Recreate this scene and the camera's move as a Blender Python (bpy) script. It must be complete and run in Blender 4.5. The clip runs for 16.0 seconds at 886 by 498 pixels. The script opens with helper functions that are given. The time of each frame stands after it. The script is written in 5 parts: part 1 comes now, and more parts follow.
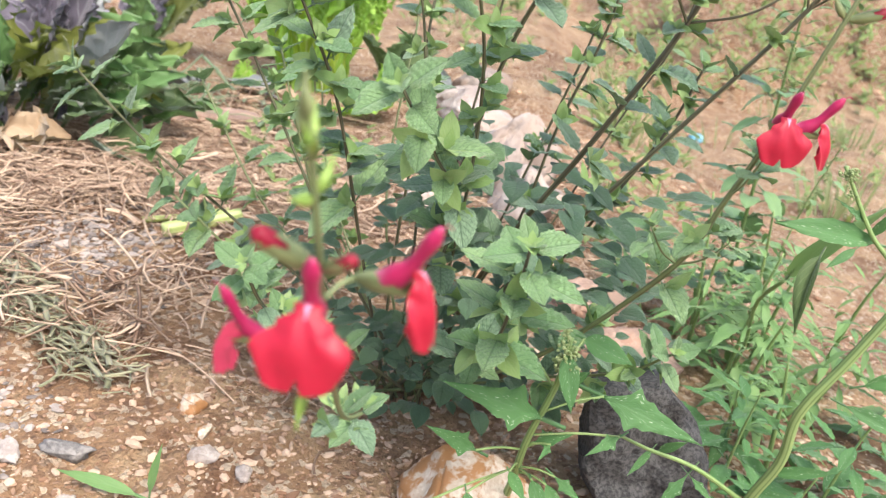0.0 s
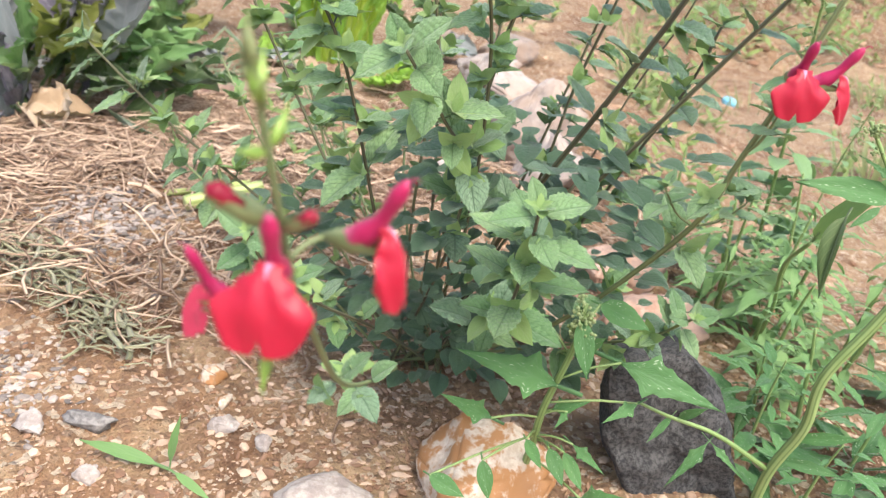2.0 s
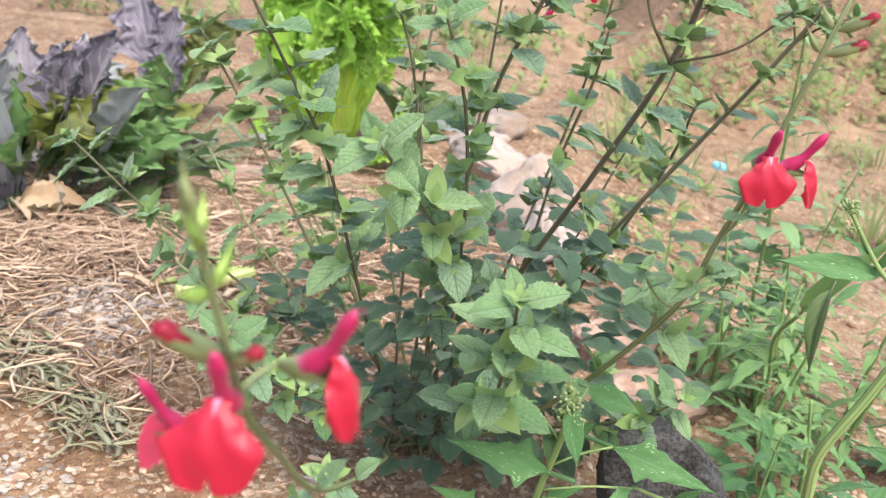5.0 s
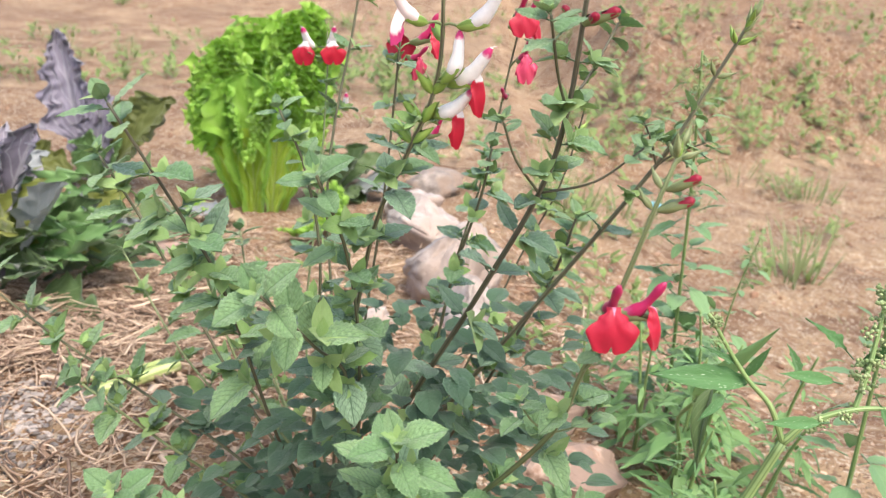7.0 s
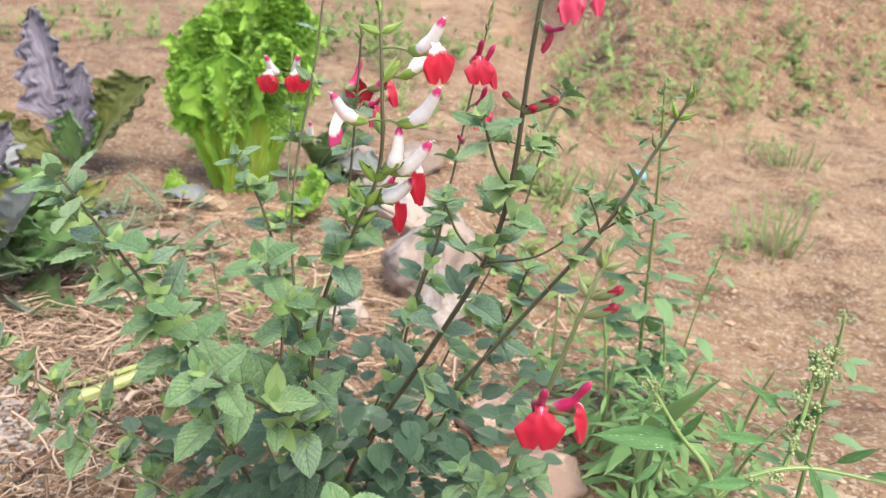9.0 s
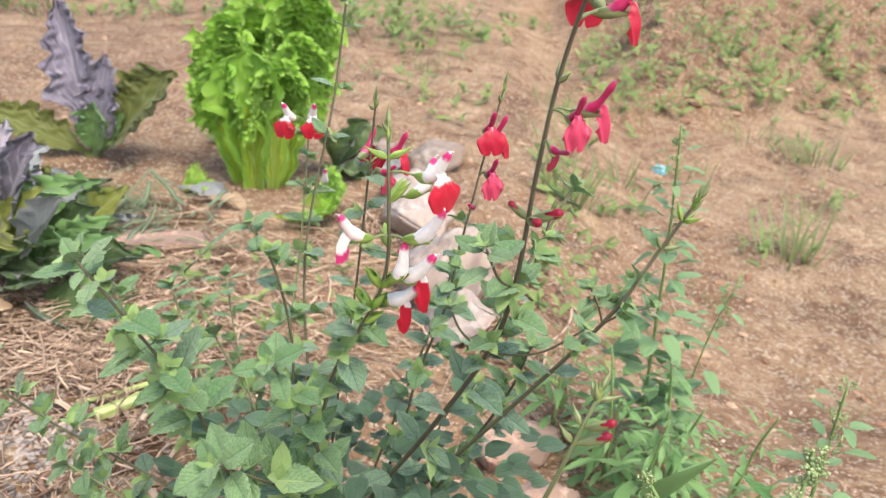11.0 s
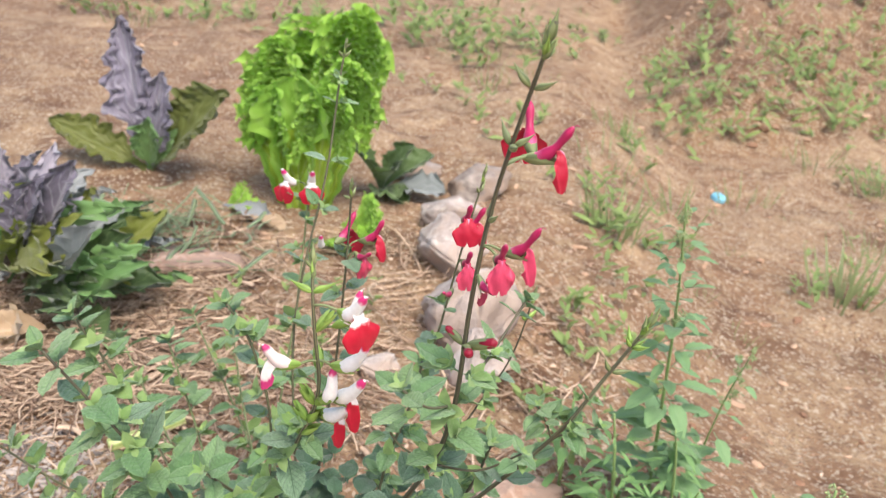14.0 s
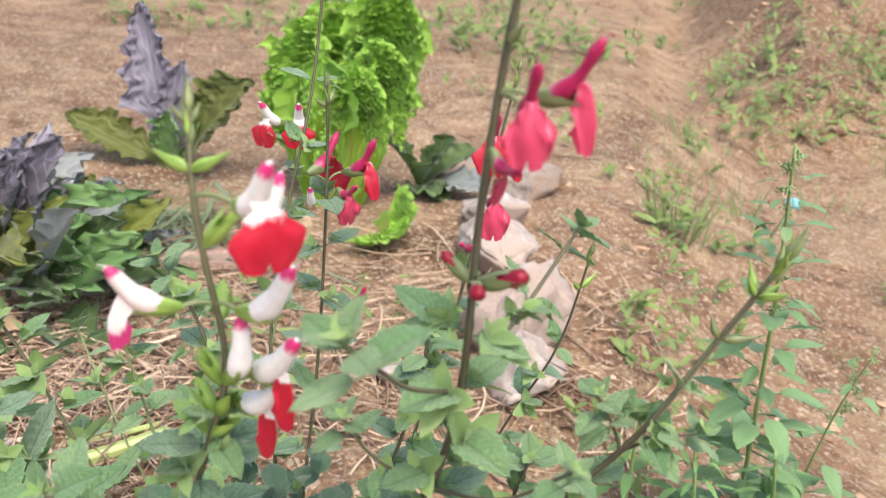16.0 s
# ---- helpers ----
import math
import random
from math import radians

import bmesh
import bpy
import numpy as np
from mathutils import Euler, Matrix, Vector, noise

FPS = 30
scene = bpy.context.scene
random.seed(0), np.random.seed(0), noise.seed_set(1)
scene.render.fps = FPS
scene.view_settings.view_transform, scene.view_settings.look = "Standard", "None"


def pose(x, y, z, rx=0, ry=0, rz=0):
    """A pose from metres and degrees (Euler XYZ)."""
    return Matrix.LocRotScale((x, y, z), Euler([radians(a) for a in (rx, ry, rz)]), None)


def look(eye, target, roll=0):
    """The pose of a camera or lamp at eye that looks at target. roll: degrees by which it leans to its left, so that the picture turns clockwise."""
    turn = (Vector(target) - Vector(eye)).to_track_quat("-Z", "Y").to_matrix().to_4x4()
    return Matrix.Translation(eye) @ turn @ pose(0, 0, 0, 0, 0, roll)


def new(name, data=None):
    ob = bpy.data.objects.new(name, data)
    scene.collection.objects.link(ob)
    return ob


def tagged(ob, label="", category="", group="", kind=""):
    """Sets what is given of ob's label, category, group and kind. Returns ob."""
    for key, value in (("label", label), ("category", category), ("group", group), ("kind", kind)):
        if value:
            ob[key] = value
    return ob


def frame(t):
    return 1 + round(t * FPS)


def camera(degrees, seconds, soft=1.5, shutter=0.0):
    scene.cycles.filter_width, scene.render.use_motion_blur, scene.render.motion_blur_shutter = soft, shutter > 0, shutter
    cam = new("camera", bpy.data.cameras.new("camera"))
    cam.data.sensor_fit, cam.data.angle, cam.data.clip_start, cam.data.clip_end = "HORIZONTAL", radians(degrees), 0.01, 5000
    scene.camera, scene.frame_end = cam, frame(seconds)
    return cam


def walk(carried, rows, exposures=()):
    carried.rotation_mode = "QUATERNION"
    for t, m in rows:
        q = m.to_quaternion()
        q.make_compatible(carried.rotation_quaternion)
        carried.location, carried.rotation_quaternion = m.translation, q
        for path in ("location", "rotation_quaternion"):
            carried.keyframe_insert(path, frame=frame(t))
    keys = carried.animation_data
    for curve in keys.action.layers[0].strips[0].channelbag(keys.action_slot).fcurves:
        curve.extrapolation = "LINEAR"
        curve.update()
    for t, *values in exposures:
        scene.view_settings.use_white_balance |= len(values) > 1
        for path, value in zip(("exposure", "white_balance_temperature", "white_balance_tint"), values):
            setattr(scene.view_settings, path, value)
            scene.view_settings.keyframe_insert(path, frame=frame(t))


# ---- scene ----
cam = camera(55.6, 16.0, soft=1.2)
PATH = [
    (0, (0.105, 0.061, 0.393), (0.045, 1.905, -0.378), 9.6),
    (0.5, (0.103, 0.065, 0.388), (0.021, 1.898, -0.408), 8.8),
    (1, (0.103, 0.069, 0.388), (-0.012, 1.889, -0.433), 8.6),
    (1.5, (0.11, 0.065, 0.392), (-0.011, 1.876, -0.448), 8.4),
    (2, (0.117, 0.068, 0.389), (-0.009, 1.877, -0.454), 7.9),
    (2.5, (0.117, 0.072, 0.386), (-0.007, 1.88, -0.461), 7.5),
    (3, (0.12, 0.069, 0.386), (-0.004, 1.879, -0.455), 7.2),
    (3.2, (0.118, 0.073, 0.393), (-0.009, 1.872, -0.472), 7.0),
    (5.3, (0.129, 0.072, 0.403), (-0.022, 1.96, -0.239), 5.6),
    (5.5, (0.134, 0.068, 0.411), (-0.012, 1.967, -0.201), 5.6),
    (6, (0.161, 0.069, 0.426), (0.052, 1.977, -0.164), 4.9),
    (6.5, (0.166, 0.072, 0.433), (0.099, 1.982, -0.156), 4.1),
    (7, (0.159, 0.076, 0.456), (0.101, 1.981, -0.15), 3.7),
    (7.5, (0.155, 0.075, 0.482), (0.11, 1.971, -0.154), 3.8),
    (8, (0.149, 0.081, 0.507), (0.118, 1.968, -0.154), 3.9),
    (8.2, (0.155, 0.082, 0.512), (0.129, 1.966, -0.159), 3.7),
    (10.5, (0.189, 0.097, 0.569), (0.127, 1.93, -0.228), 5.0),
    (11, (0.181, 0.103, 0.593), (0.109, 1.936, -0.206), 5.2),
    (11.5, (0.204, 0.116, 0.6), (0.117, 1.948, -0.198), 5.3),
    (12, (0.212, 0.13, 0.636), (0.091, 1.96, -0.162), 5.1),
    (12.5, (0.226, 0.138, 0.656), (0.073, 1.966, -0.14), 5.5),
    (13, (0.237, 0.144, 0.66), (0.068, 1.972, -0.133), 6.0),
    (13.5, (0.239, 0.139, 0.661), (0.037, 1.957, -0.148), 6.0),
    (14, (0.239, 0.135, 0.658), (0.002, 1.943, -0.164), 6.0),
    (14.5, (0.244, 0.14, 0.658), (-0.026, 1.938, -0.174), 6.0),
    (15, (0.257, 0.168, 0.62), (-0.038, 1.956, -0.226), 5.8),
    (15.5, (0.251, 0.225, 0.577), (-0.064, 2.003, -0.283), 5.0),
    (16, (0.243, 0.278, 0.546), (-0.128, 2.084, -0.228), 4.3),
]
walk(cam, [(t, look(eye, target, roll)) for t, eye, target, roll in PATH], [(0, 1.35), (3, 1.35), (5.5, 1.32), (8, 1.19), (10.5, 1.14), (13, 1.08), (16, 1.09)])

# the phone's lens: near flowers and the far slope are soft
cam.data.dof.use_dof = True
cam.data.dof.focus_distance = 0.46
cam.data.dof.aperture_fstop = 17.0

# ---- world and light ----
sky_world = bpy.data.worlds.new("overcast_sky")
scene.world = sky_world
sky_world.use_nodes = True
wn = sky_world.node_tree.nodes
sky = wn.new("ShaderNodeTexSky")
sky.sky_type = "NISHITA"
sky.sun_disc = False
sky.sun_elevation, sky.sun_rotation = radians(58), radians(150)
sky.dust_density = 4.0
wn["Background"].inputs["Strength"].default_value = 0.13
sky_world.node_tree.links.new(sky.outputs[0], wn["Background"].inputs["Color"])
sun = new("sun", bpy.data.lights.new("sun", "SUN"))
sun.data.energy, sun.data.angle, sun.data.color = 1.5, radians(28), (1.0, 0.94, 0.82)
sun.matrix_world = look((0.8, -0.8, 2.9), (0, 0.2, 0))


# ---- materials ----
def node_material(name):
    m = bpy.data.materials.new(name)
    m.use_nodes = True
    t = m.node_tree
    b = t.nodes["Principled BSDF"]
    return m, t, b


def link(t, a, b):
    t.links.new(a, b)


def add(t, kind, **values):
    n = t.nodes.new(kind)
    for k, v in values.items():
        n.inputs[k].default_value = v
    return n


def mix_colour(t, fac, a, b, blend="MIX"):
    n = t.nodes.new("ShaderNodeMix")
    n.data_type, n.blend_type = "RGBA", blend
    for socket, v in ((n.inputs[0], fac), (n.inputs[6], a), (n.inputs[7], b)):
        if isinstance(v, bpy.types.NodeSocket):
            link(t, v, socket)
        elif isinstance(v, tuple):
            socket.default_value = (*v, 1)
        else:
            socket.default_value = v
    return n.outputs[2]


def sum_of(t, op, a, b=0.0, c=0.0):
    n = t.nodes.new("ShaderNodeMath")
    n.operation = op
    for i, v in enumerate((a, b, c)):
        if isinstance(v, bpy.types.NodeSocket):
            link(t, v, n.inputs[i])
        else:
            n.inputs[i].default_value = v
    return n.outputs[0]


def smooth(t, v, lo, hi):
    n = t.nodes.new("ShaderNodeMapRange")
    n.interpolation_type = "SMOOTHSTEP"
    link(t, v, n.inputs[0])
    n.inputs[1].default_value, n.inputs[2].default_value = lo, hi
    return n.outputs[0]


def grain(t, scale, detail=4.0, rough=0.6, coords="Object"):
    c = t.nodes.new("ShaderNodeTexCoord")
    n = add(t, "ShaderNodeTexNoise", Scale=scale, Detail=detail, Roughness=rough)
    link(t, c.outputs[coords], n.inputs["Vector"])
    return n.outputs["Fac"]


def bump(t, b, height, strength, distance):
    n = add(t, "ShaderNodeBump", Strength=strength, Distance=distance)
    link(t, height, n.inputs["Height"])
    link(t, n.outputs[0], b.inputs["Normal"])
    return n


def thin(t, b, colour, share):
    """Lets a part of the light pass through a leaf or petal."""
    tr = t.nodes.new("ShaderNodeBsdfTranslucent")
    if isinstance(colour, tuple):
        tr.inputs[0].default_value = (*colour, 1)
    else:
        link(t, colour, tr.inputs[0])
    mx = t.nodes.new("ShaderNodeMixShader")
    mx.inputs[0].default_value = share
    link(t, b.outputs[0], mx.inputs[1])
    link(t, tr.outputs[0], mx.inputs[2])
    link(t, mx.outputs[0], t.nodes["Material Output"].inputs[0])


def leaf_material(name, dark, light, veins=7.0, vein_colour=None, vein_share=0.3, island=False, rough=0.55, spots=None, relief=0.6, slant=0.45, through_share=0.25, impressed=False):
    m, t, b = node_material(name)
    if island:
        rnd = t.nodes.new("ShaderNodeNewGeometry").outputs["Random Per Island"]
    else:
        rnd = t.nodes.new("ShaderNodeObjectInfo").outputs["Random"]
    fac = sum_of(t, "ADD", sum_of(t, "MULTIPLY", rnd, 0.65), sum_of(t, "MULTIPLY", grain(t, 5.0, 4, 0.6, "UV"), 0.45))
    col = mix_colour(t, fac, dark, light)
    uv = t.nodes.new("ShaderNodeUVMap")
    sep = t.nodes.new("ShaderNodeSeparateXYZ")
    link(t, uv.outputs[0], sep.inputs[0])
    across = sum_of(t, "ABSOLUTE", sep.outputs[0])
    phase = sum_of(t, "SUBTRACT", sep.outputs[1], sum_of(t, "MULTIPLY", across, slant))
    side = sum_of(t, "ABSOLUTE", sum_of(t, "SINE", sum_of(t, "MULTIPLY", phase, veins * math.pi)))
    groove = sum_of(t, "MULTIPLY", smooth(t, side, 0.0, 0.4), smooth(t, across, 0.0, 0.1))
    cell = add(t, "ShaderNodeTexVoronoi", Scale=16.0)
    link(t, uv.outputs[0], cell.inputs["Vector"])
    puff = sum_of(t, "ADD", sum_of(t, "MULTIPLY", groove, 0.7), sum_of(t, "MULTIPLY", cell.outputs["Distance"], -1.1))
    vc = vein_colour or (tuple(0.62 * c for c in dark) if impressed else tuple(0.75 * c + 0.08 for c in light))
    col = mix_colour(t, sum_of(t, "MULTIPLY", sum_of(t, "SUBTRACT", 1.0, groove), vein_share), col, vc)
    net = add(t, "ShaderNodeTexVoronoi", Scale=11.0)
    net.feature = "DISTANCE_TO_EDGE"
    link(t, uv.outputs[0], net.inputs["Vector"])
    if impressed:
        lines = sum_of(t, "SUBTRACT", 1.0, smooth(t, net.outputs["Distance"], 0.0, 0.16))
        col = mix_colour(t, sum_of(t, "MULTIPLY", lines, 0.35), col, tuple(0.75 * c for c in dark))
        col = mix_colour(t, sum_of(t, "MULTIPLY", smooth(t, across, 0.84, 1.0), 0.35), col, tuple(min(1.0, 1.15 * c + 0.03) for c in light))
    if spots:
        vor = add(t, "ShaderNodeTexVoronoi", Scale=13.0)
        link(t, uv.outputs[0], vor.inputs["Vector"])
        patch = smooth(t, grain(t, 2.2, 2, 0.5, "UV"), 0.50, 0.58)
        dots = sum_of(t, "MULTIPLY", sum_of(t, "SUBTRACT", 1.0, smooth(t, vor.outputs["Distance"], 0.14, 0.30)), patch)
        col = mix_colour(t, dots, col, spots)
    link(t, col, b.inputs["Base Color"])
    b.inputs["Roughness"].default_value = rough
    b.inputs["Sheen Weight"].default_value = 0.25
    bump(t, b, sum_of(t, "ADD", puff, sum_of(t, "MULTIPLY", smooth(t, net.outputs["Distance"], 0.0, 0.3), 0.5)), 0.8 * relief, 0.0006)
    thin(t, b, mix_colour(t, 0.35, col, (0.28, 0.46, 0.08)), through_share)
    return m


def petal_material(name, base, top=None, line=0.3, soft=0.12, far=None, through_share=0.3, streak=0.0):
    """Petals: top is the colour near the throat, up to line along their length; far the colour of the tip."""
    m, t, b = node_material(name)
    uv = t.nodes.new("ShaderNodeUVMap")
    sep = t.nodes.new("ShaderNodeSeparateXYZ")
    link(t, uv.outputs[0], sep.inputs[0])
    g = grain(t, 300, 3)
    along = sum_of(t, "ADD", sum_of(t, "ADD", sep.outputs[1], sum_of(t, "MULTIPLY", sum_of(t, "ABSOLUTE", sep.outputs[0]), streak)), sum_of(t, "MULTIPLY", sum_of(t, "SUBTRACT", g, 0.5), 0.25))
    col = mix_colour(t, g, tuple(0.8 * c for c in base), tuple(min(1, 1.12 * c) for c in base))
    if top:
        col = mix_colour(t, smooth(t, along, line - soft, line + soft), top, col)
    if far:
        col = mix_colour(t, smooth(t, along, 0.78, 0.9), col, far)
    link(t, col, b.inputs["Base Color"])
    b.inputs["Roughness"].default_value = 0.42
    b.inputs["Sheen Weight"].default_value = 0.12
    lines = sum_of(t, "SINE", sum_of(t, "MULTIPLY", sep.outputs[0], 24.0))
    bump(t, b, sum_of(t, "ADD", sum_of(t, "MULTIPLY", lines, 0.08), g), 0.25, 0.0003)
    thin(t, b, col, through_share)
    return m


def plain_material(name, a, b_col, scale, rough=0.8, relief=0.4, depth=0.003, island=False, stripes=0.0, coords="Object"):
    m, t, b = node_material(name)
    g = grain(t, scale, 6, 0.65, coords)
    fac = g
    if island:
        fac = sum_of(t, "ADD", sum_of(t, "MULTIPLY", g, 0.5), sum_of(t, "MULTIPLY", t.nodes.new("ShaderNodeNewGeometry").outputs["Random Per Island"], 0.6))
    else:
        fac = sum_of(t, "ADD", sum_of(t, "MULTIPLY", g, 0.75), sum_of(t, "MULTIPLY", t.nodes.new("ShaderNodeObjectInfo").outputs["Random"], 0.3))
    col = mix_colour(t, smooth(t, fac, 0.25, 0.8), a, b_col)
    if stripes:
        uv = t.nodes.new("ShaderNodeUVMap")
        sep = t.nodes.new("ShaderNodeSeparateXYZ")
        link(t, uv.outputs[0], sep.inputs[0])
        s = sum_of(t, "SINE", sum_of(t, "MULTIPLY", sep.outputs[0], stripes))
        col = mix_colour(t, smooth(t, s, -0.2, 0.9), col, tuple(0.78 * c for c in a))
    link(t, col, b.inputs["Base Color"])
    b.inputs["Roughness"].default_value = rough
    bump(t, b, g, relief, depth)
    return m


def soil_material():
    m, t, b = node_material("sandy_red_soil")
    big, mid, fine = grain(t, 1.3, 6, 0.65), grain(t, 16, 6, 0.7), grain(t, 320, 3, 0.7)
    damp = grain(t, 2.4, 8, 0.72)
    lump = grain(t, 5.5, 5, 0.7)
    col = mix_colour(t, smooth(t, big, 0.38, 0.62), (0.300, 0.165, 0.087), (0.385, 0.250, 0.147))
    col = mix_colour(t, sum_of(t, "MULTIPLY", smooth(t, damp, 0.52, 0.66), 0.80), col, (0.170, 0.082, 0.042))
    col = mix_colour(t, smooth(t, lump, 0.52, 0.66), col, (0.540, 0.375, 0.225))
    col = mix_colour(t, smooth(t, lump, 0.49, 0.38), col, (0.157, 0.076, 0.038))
    col = mix_colour(t, smooth(t, mid, 0.45, 0.72), col, (0.482, 0.344, 0.205))
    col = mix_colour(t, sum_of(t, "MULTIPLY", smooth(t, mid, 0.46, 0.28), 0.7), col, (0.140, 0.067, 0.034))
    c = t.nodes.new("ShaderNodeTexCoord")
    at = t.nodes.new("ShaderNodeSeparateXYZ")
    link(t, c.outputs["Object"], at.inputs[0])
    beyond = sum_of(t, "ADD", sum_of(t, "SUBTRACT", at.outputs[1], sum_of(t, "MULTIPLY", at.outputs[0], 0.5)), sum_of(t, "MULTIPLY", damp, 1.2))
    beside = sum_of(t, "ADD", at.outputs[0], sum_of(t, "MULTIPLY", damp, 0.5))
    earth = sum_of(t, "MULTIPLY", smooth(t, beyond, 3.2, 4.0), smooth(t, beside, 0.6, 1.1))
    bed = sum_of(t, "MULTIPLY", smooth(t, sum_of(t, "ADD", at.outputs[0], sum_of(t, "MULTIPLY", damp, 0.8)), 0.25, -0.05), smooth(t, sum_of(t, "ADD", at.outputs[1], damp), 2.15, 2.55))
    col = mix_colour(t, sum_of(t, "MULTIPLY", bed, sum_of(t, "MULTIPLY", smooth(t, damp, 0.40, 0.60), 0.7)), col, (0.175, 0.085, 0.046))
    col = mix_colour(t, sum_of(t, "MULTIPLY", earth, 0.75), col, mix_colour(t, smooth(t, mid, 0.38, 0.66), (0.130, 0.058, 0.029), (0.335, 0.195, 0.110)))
    vor = add(t, "ShaderNodeTexVoronoi", Scale=190.0)
    link(t, c.outputs["Object"], vor.inputs["Vector"])
    sp = t.nodes.new("ShaderNodeSeparateXYZ")
    link(t, vor.outputs["Color"], sp.inputs[0])
    col = mix_colour(t, sum_of(t, "MULTIPLY", smooth(t, sp.outputs[0], 0.76, 0.86), 0.7), col, (0.685, 0.585, 0.452))
    col = mix_colour(t, sum_of(t, "MULTIPLY", smooth(t, sp.outputs[1], 0.80, 0.90), 0.75), col, (0.207, 0.117, 0.071))
    col = mix_colour(t, sum_of(t, "MULTIPLY", fine, 0.25), col, (0.283, 0.161, 0.087))
    link(t, col, b.inputs["Base Color"])
    b.inputs["Roughness"].default_value = 0.95
    crumb = grain(t, 95, 5, 0.75)
    h = sum_of(t, "ADD", sum_of(t, "MULTIPLY", vor.outputs["Distance"], -0.5), sum_of(t, "ADD", fine, sum_of(t, "ADD", sum_of(t, "MULTIPLY", crumb, 2.0), sum_of(t, "MULTIPLY", mid, 1.2))))
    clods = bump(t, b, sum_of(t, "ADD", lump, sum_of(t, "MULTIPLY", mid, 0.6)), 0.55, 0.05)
    fines = bump(t, b, h, 0.8, 0.006)
    link(t, clods.outputs[0], fines.inputs["Normal"])
    return m


def stone_material(name, a, b_col, stain=None, scale=40.0, rough=0.85):
    m, t, b = node_material(name)
    g, fine, big = grain(t, scale, 6, 0.7), grain(t, scale * 9, 3), grain(t, scale * 0.35, 3)
    col = mix_colour(t, smooth(t, g, 0.38, 0.62), a, b_col)
    if stain:
        col = mix_colour(t, smooth(t, sum_of(t, "ADD", sum_of(t, "MULTIPLY", big, 0.65), sum_of(t, "MULTIPLY", g, 0.35)), 0.45, 0.53), col, stain)
    col = mix_colour(t, sum_of(t, "MULTIPLY", fine, 0.3), col, tuple(0.5 * c for c in a))
    link(t, col, b.inputs["Base Color"])
    b.inputs["Roughness"].default_value = rough
    bump(t, b, sum_of(t, "ADD", g, sum_of(t, "MULTIPLY", fine, 0.5)), 0.9, min(0.007, 0.10 / scale))
    return m


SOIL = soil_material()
LEAF = leaf_material("salvia_leaf", (0.040, 0.110, 0.057), (0.275, 0.420, 0.250), relief=0.8, rough=0.42, vein_share=0.7, through_share=0.13, impressed=True)
LEAF_YOUNG = leaf_material("young_salvia_leaf", (0.080, 0.205, 0.070), (0.285, 0.435, 0.200), veins=8.0, relief=0.8, rough=0.45, vein_share=0.65, impressed=True, through_share=0.18)
LEAF_TINY = leaf_material("small_shoot_leaf", (0.16, 0.31, 0.070), (0.36, 0.51, 0.19), island=True, veins=5.0)
# leaf green darkened to stand in for the shade inside the bush
LEAF_SHADED = leaf_material("inner_leaf", (0.025, 0.075, 0.040), (0.13, 0.245, 0.13), island=True, relief=0.8, rough=0.45, impressed=True, vein_share=0.4)
WEED = leaf_material("goosefoot_leaf", (0.035, 0.125, 0.028), (0.090, 0.235, 0.065), veins=4.0, spots=(0.66, 0.76, 0.56), relief=0.35, rough=0.6, vein_share=0.2, through_share=0.18)
LANCE = leaf_material("lance_leaf", (0.085, 0.20, 0.055), (0.22, 0.38, 0.13), veins=3.0, relief=0.2, vein_share=0.15)
GRASS = leaf_material("grass_blade", (0.12, 0.17, 0.05), (0.27, 0.31, 0.12), island=True, veins=0.0, relief=0.1)
BACKWEED = leaf_material("far_weed_leaf", (0.095, 0.165, 0.035), (0.27, 0.36, 0.10), island=True, veins=3.0, relief=0.2)
LETTUCE_CURL = leaf_material("lettuce_curls", (0.20, 0.44, 0.035), (0.41, 0.65, 0.10), veins=3.0, relief=0.4, through_share=0.45)
LETTUCE = leaf_material("curly_lettuce_leaf", (0.31, 0.48, 0.025), (0.50, 0.64, 0.08), veins=5.0, vein_colour=(0.60, 0.68, 0.28), relief=0.5, through_share=0.5, vein_share=0.6)
MUSTARD = leaf_material("purple_mustard_leaf", (0.080, 0.068, 0.100), (0.270, 0.240, 0.320), veins=6.0, vein_colour=(0.33, 0.32, 0.36), relief=1.0, vein_share=0.6, through_share=0.1)
# a dark green leaf, its colour deepened further for the shade it stands in
DARKSHADELEAF = leaf_material("dark_salad_leaf", (0.018, 0.046, 0.014), (0.095, 0.160, 0.042), veins=5.0, vein_colour=(0.20, 0.26, 0.12), relief=0.5, through_share=0.15)
GREYLEAF = leaf_material("grey_violet_leaf", (0.12, 0.145, 0.14), (0.29, 0.30, 0.31), veins=5.0, relief=0.4, through_share=0.05)
OLIVELEAF = leaf_material("olive_leaf", (0.11, 0.15, 0.015), (0.24, 0.25, 0.045), veins=4.0, relief=0.3)
VIOLETLEAF = leaf_material("pale_violet_leaf", (0.20, 0.175, 0.215), (0.42, 0.38, 0.45), veins=5.0, relief=0.6, through_share=0.1)
OLIVEDARK = leaf_material("bronze_leaf", (0.036, 0.048, 0.010), (0.185, 0.205, 0.030), veins=5.0, vein_colour=(0.22, 0.26, 0.10), relief=0.5)
DRYLEAF = leaf_material("dry_leaf", (0.33, 0.22, 0.13), (0.55, 0.42, 0.28), veins=5.0, relief=0.5, through_share=0.1)
WILTED = leaf_material("wilted_leaf", (0.24, 0.28, 0.12), (0.52, 0.48, 0.32), island=True, veins=0.0, relief=0.2)
STEM = plain_material("salvia_stem", (0.095, 0.085, 0.055), (0.19, 0.20, 0.105), 40, 0.6, 0.3, 0.0006, stripes=25.0)
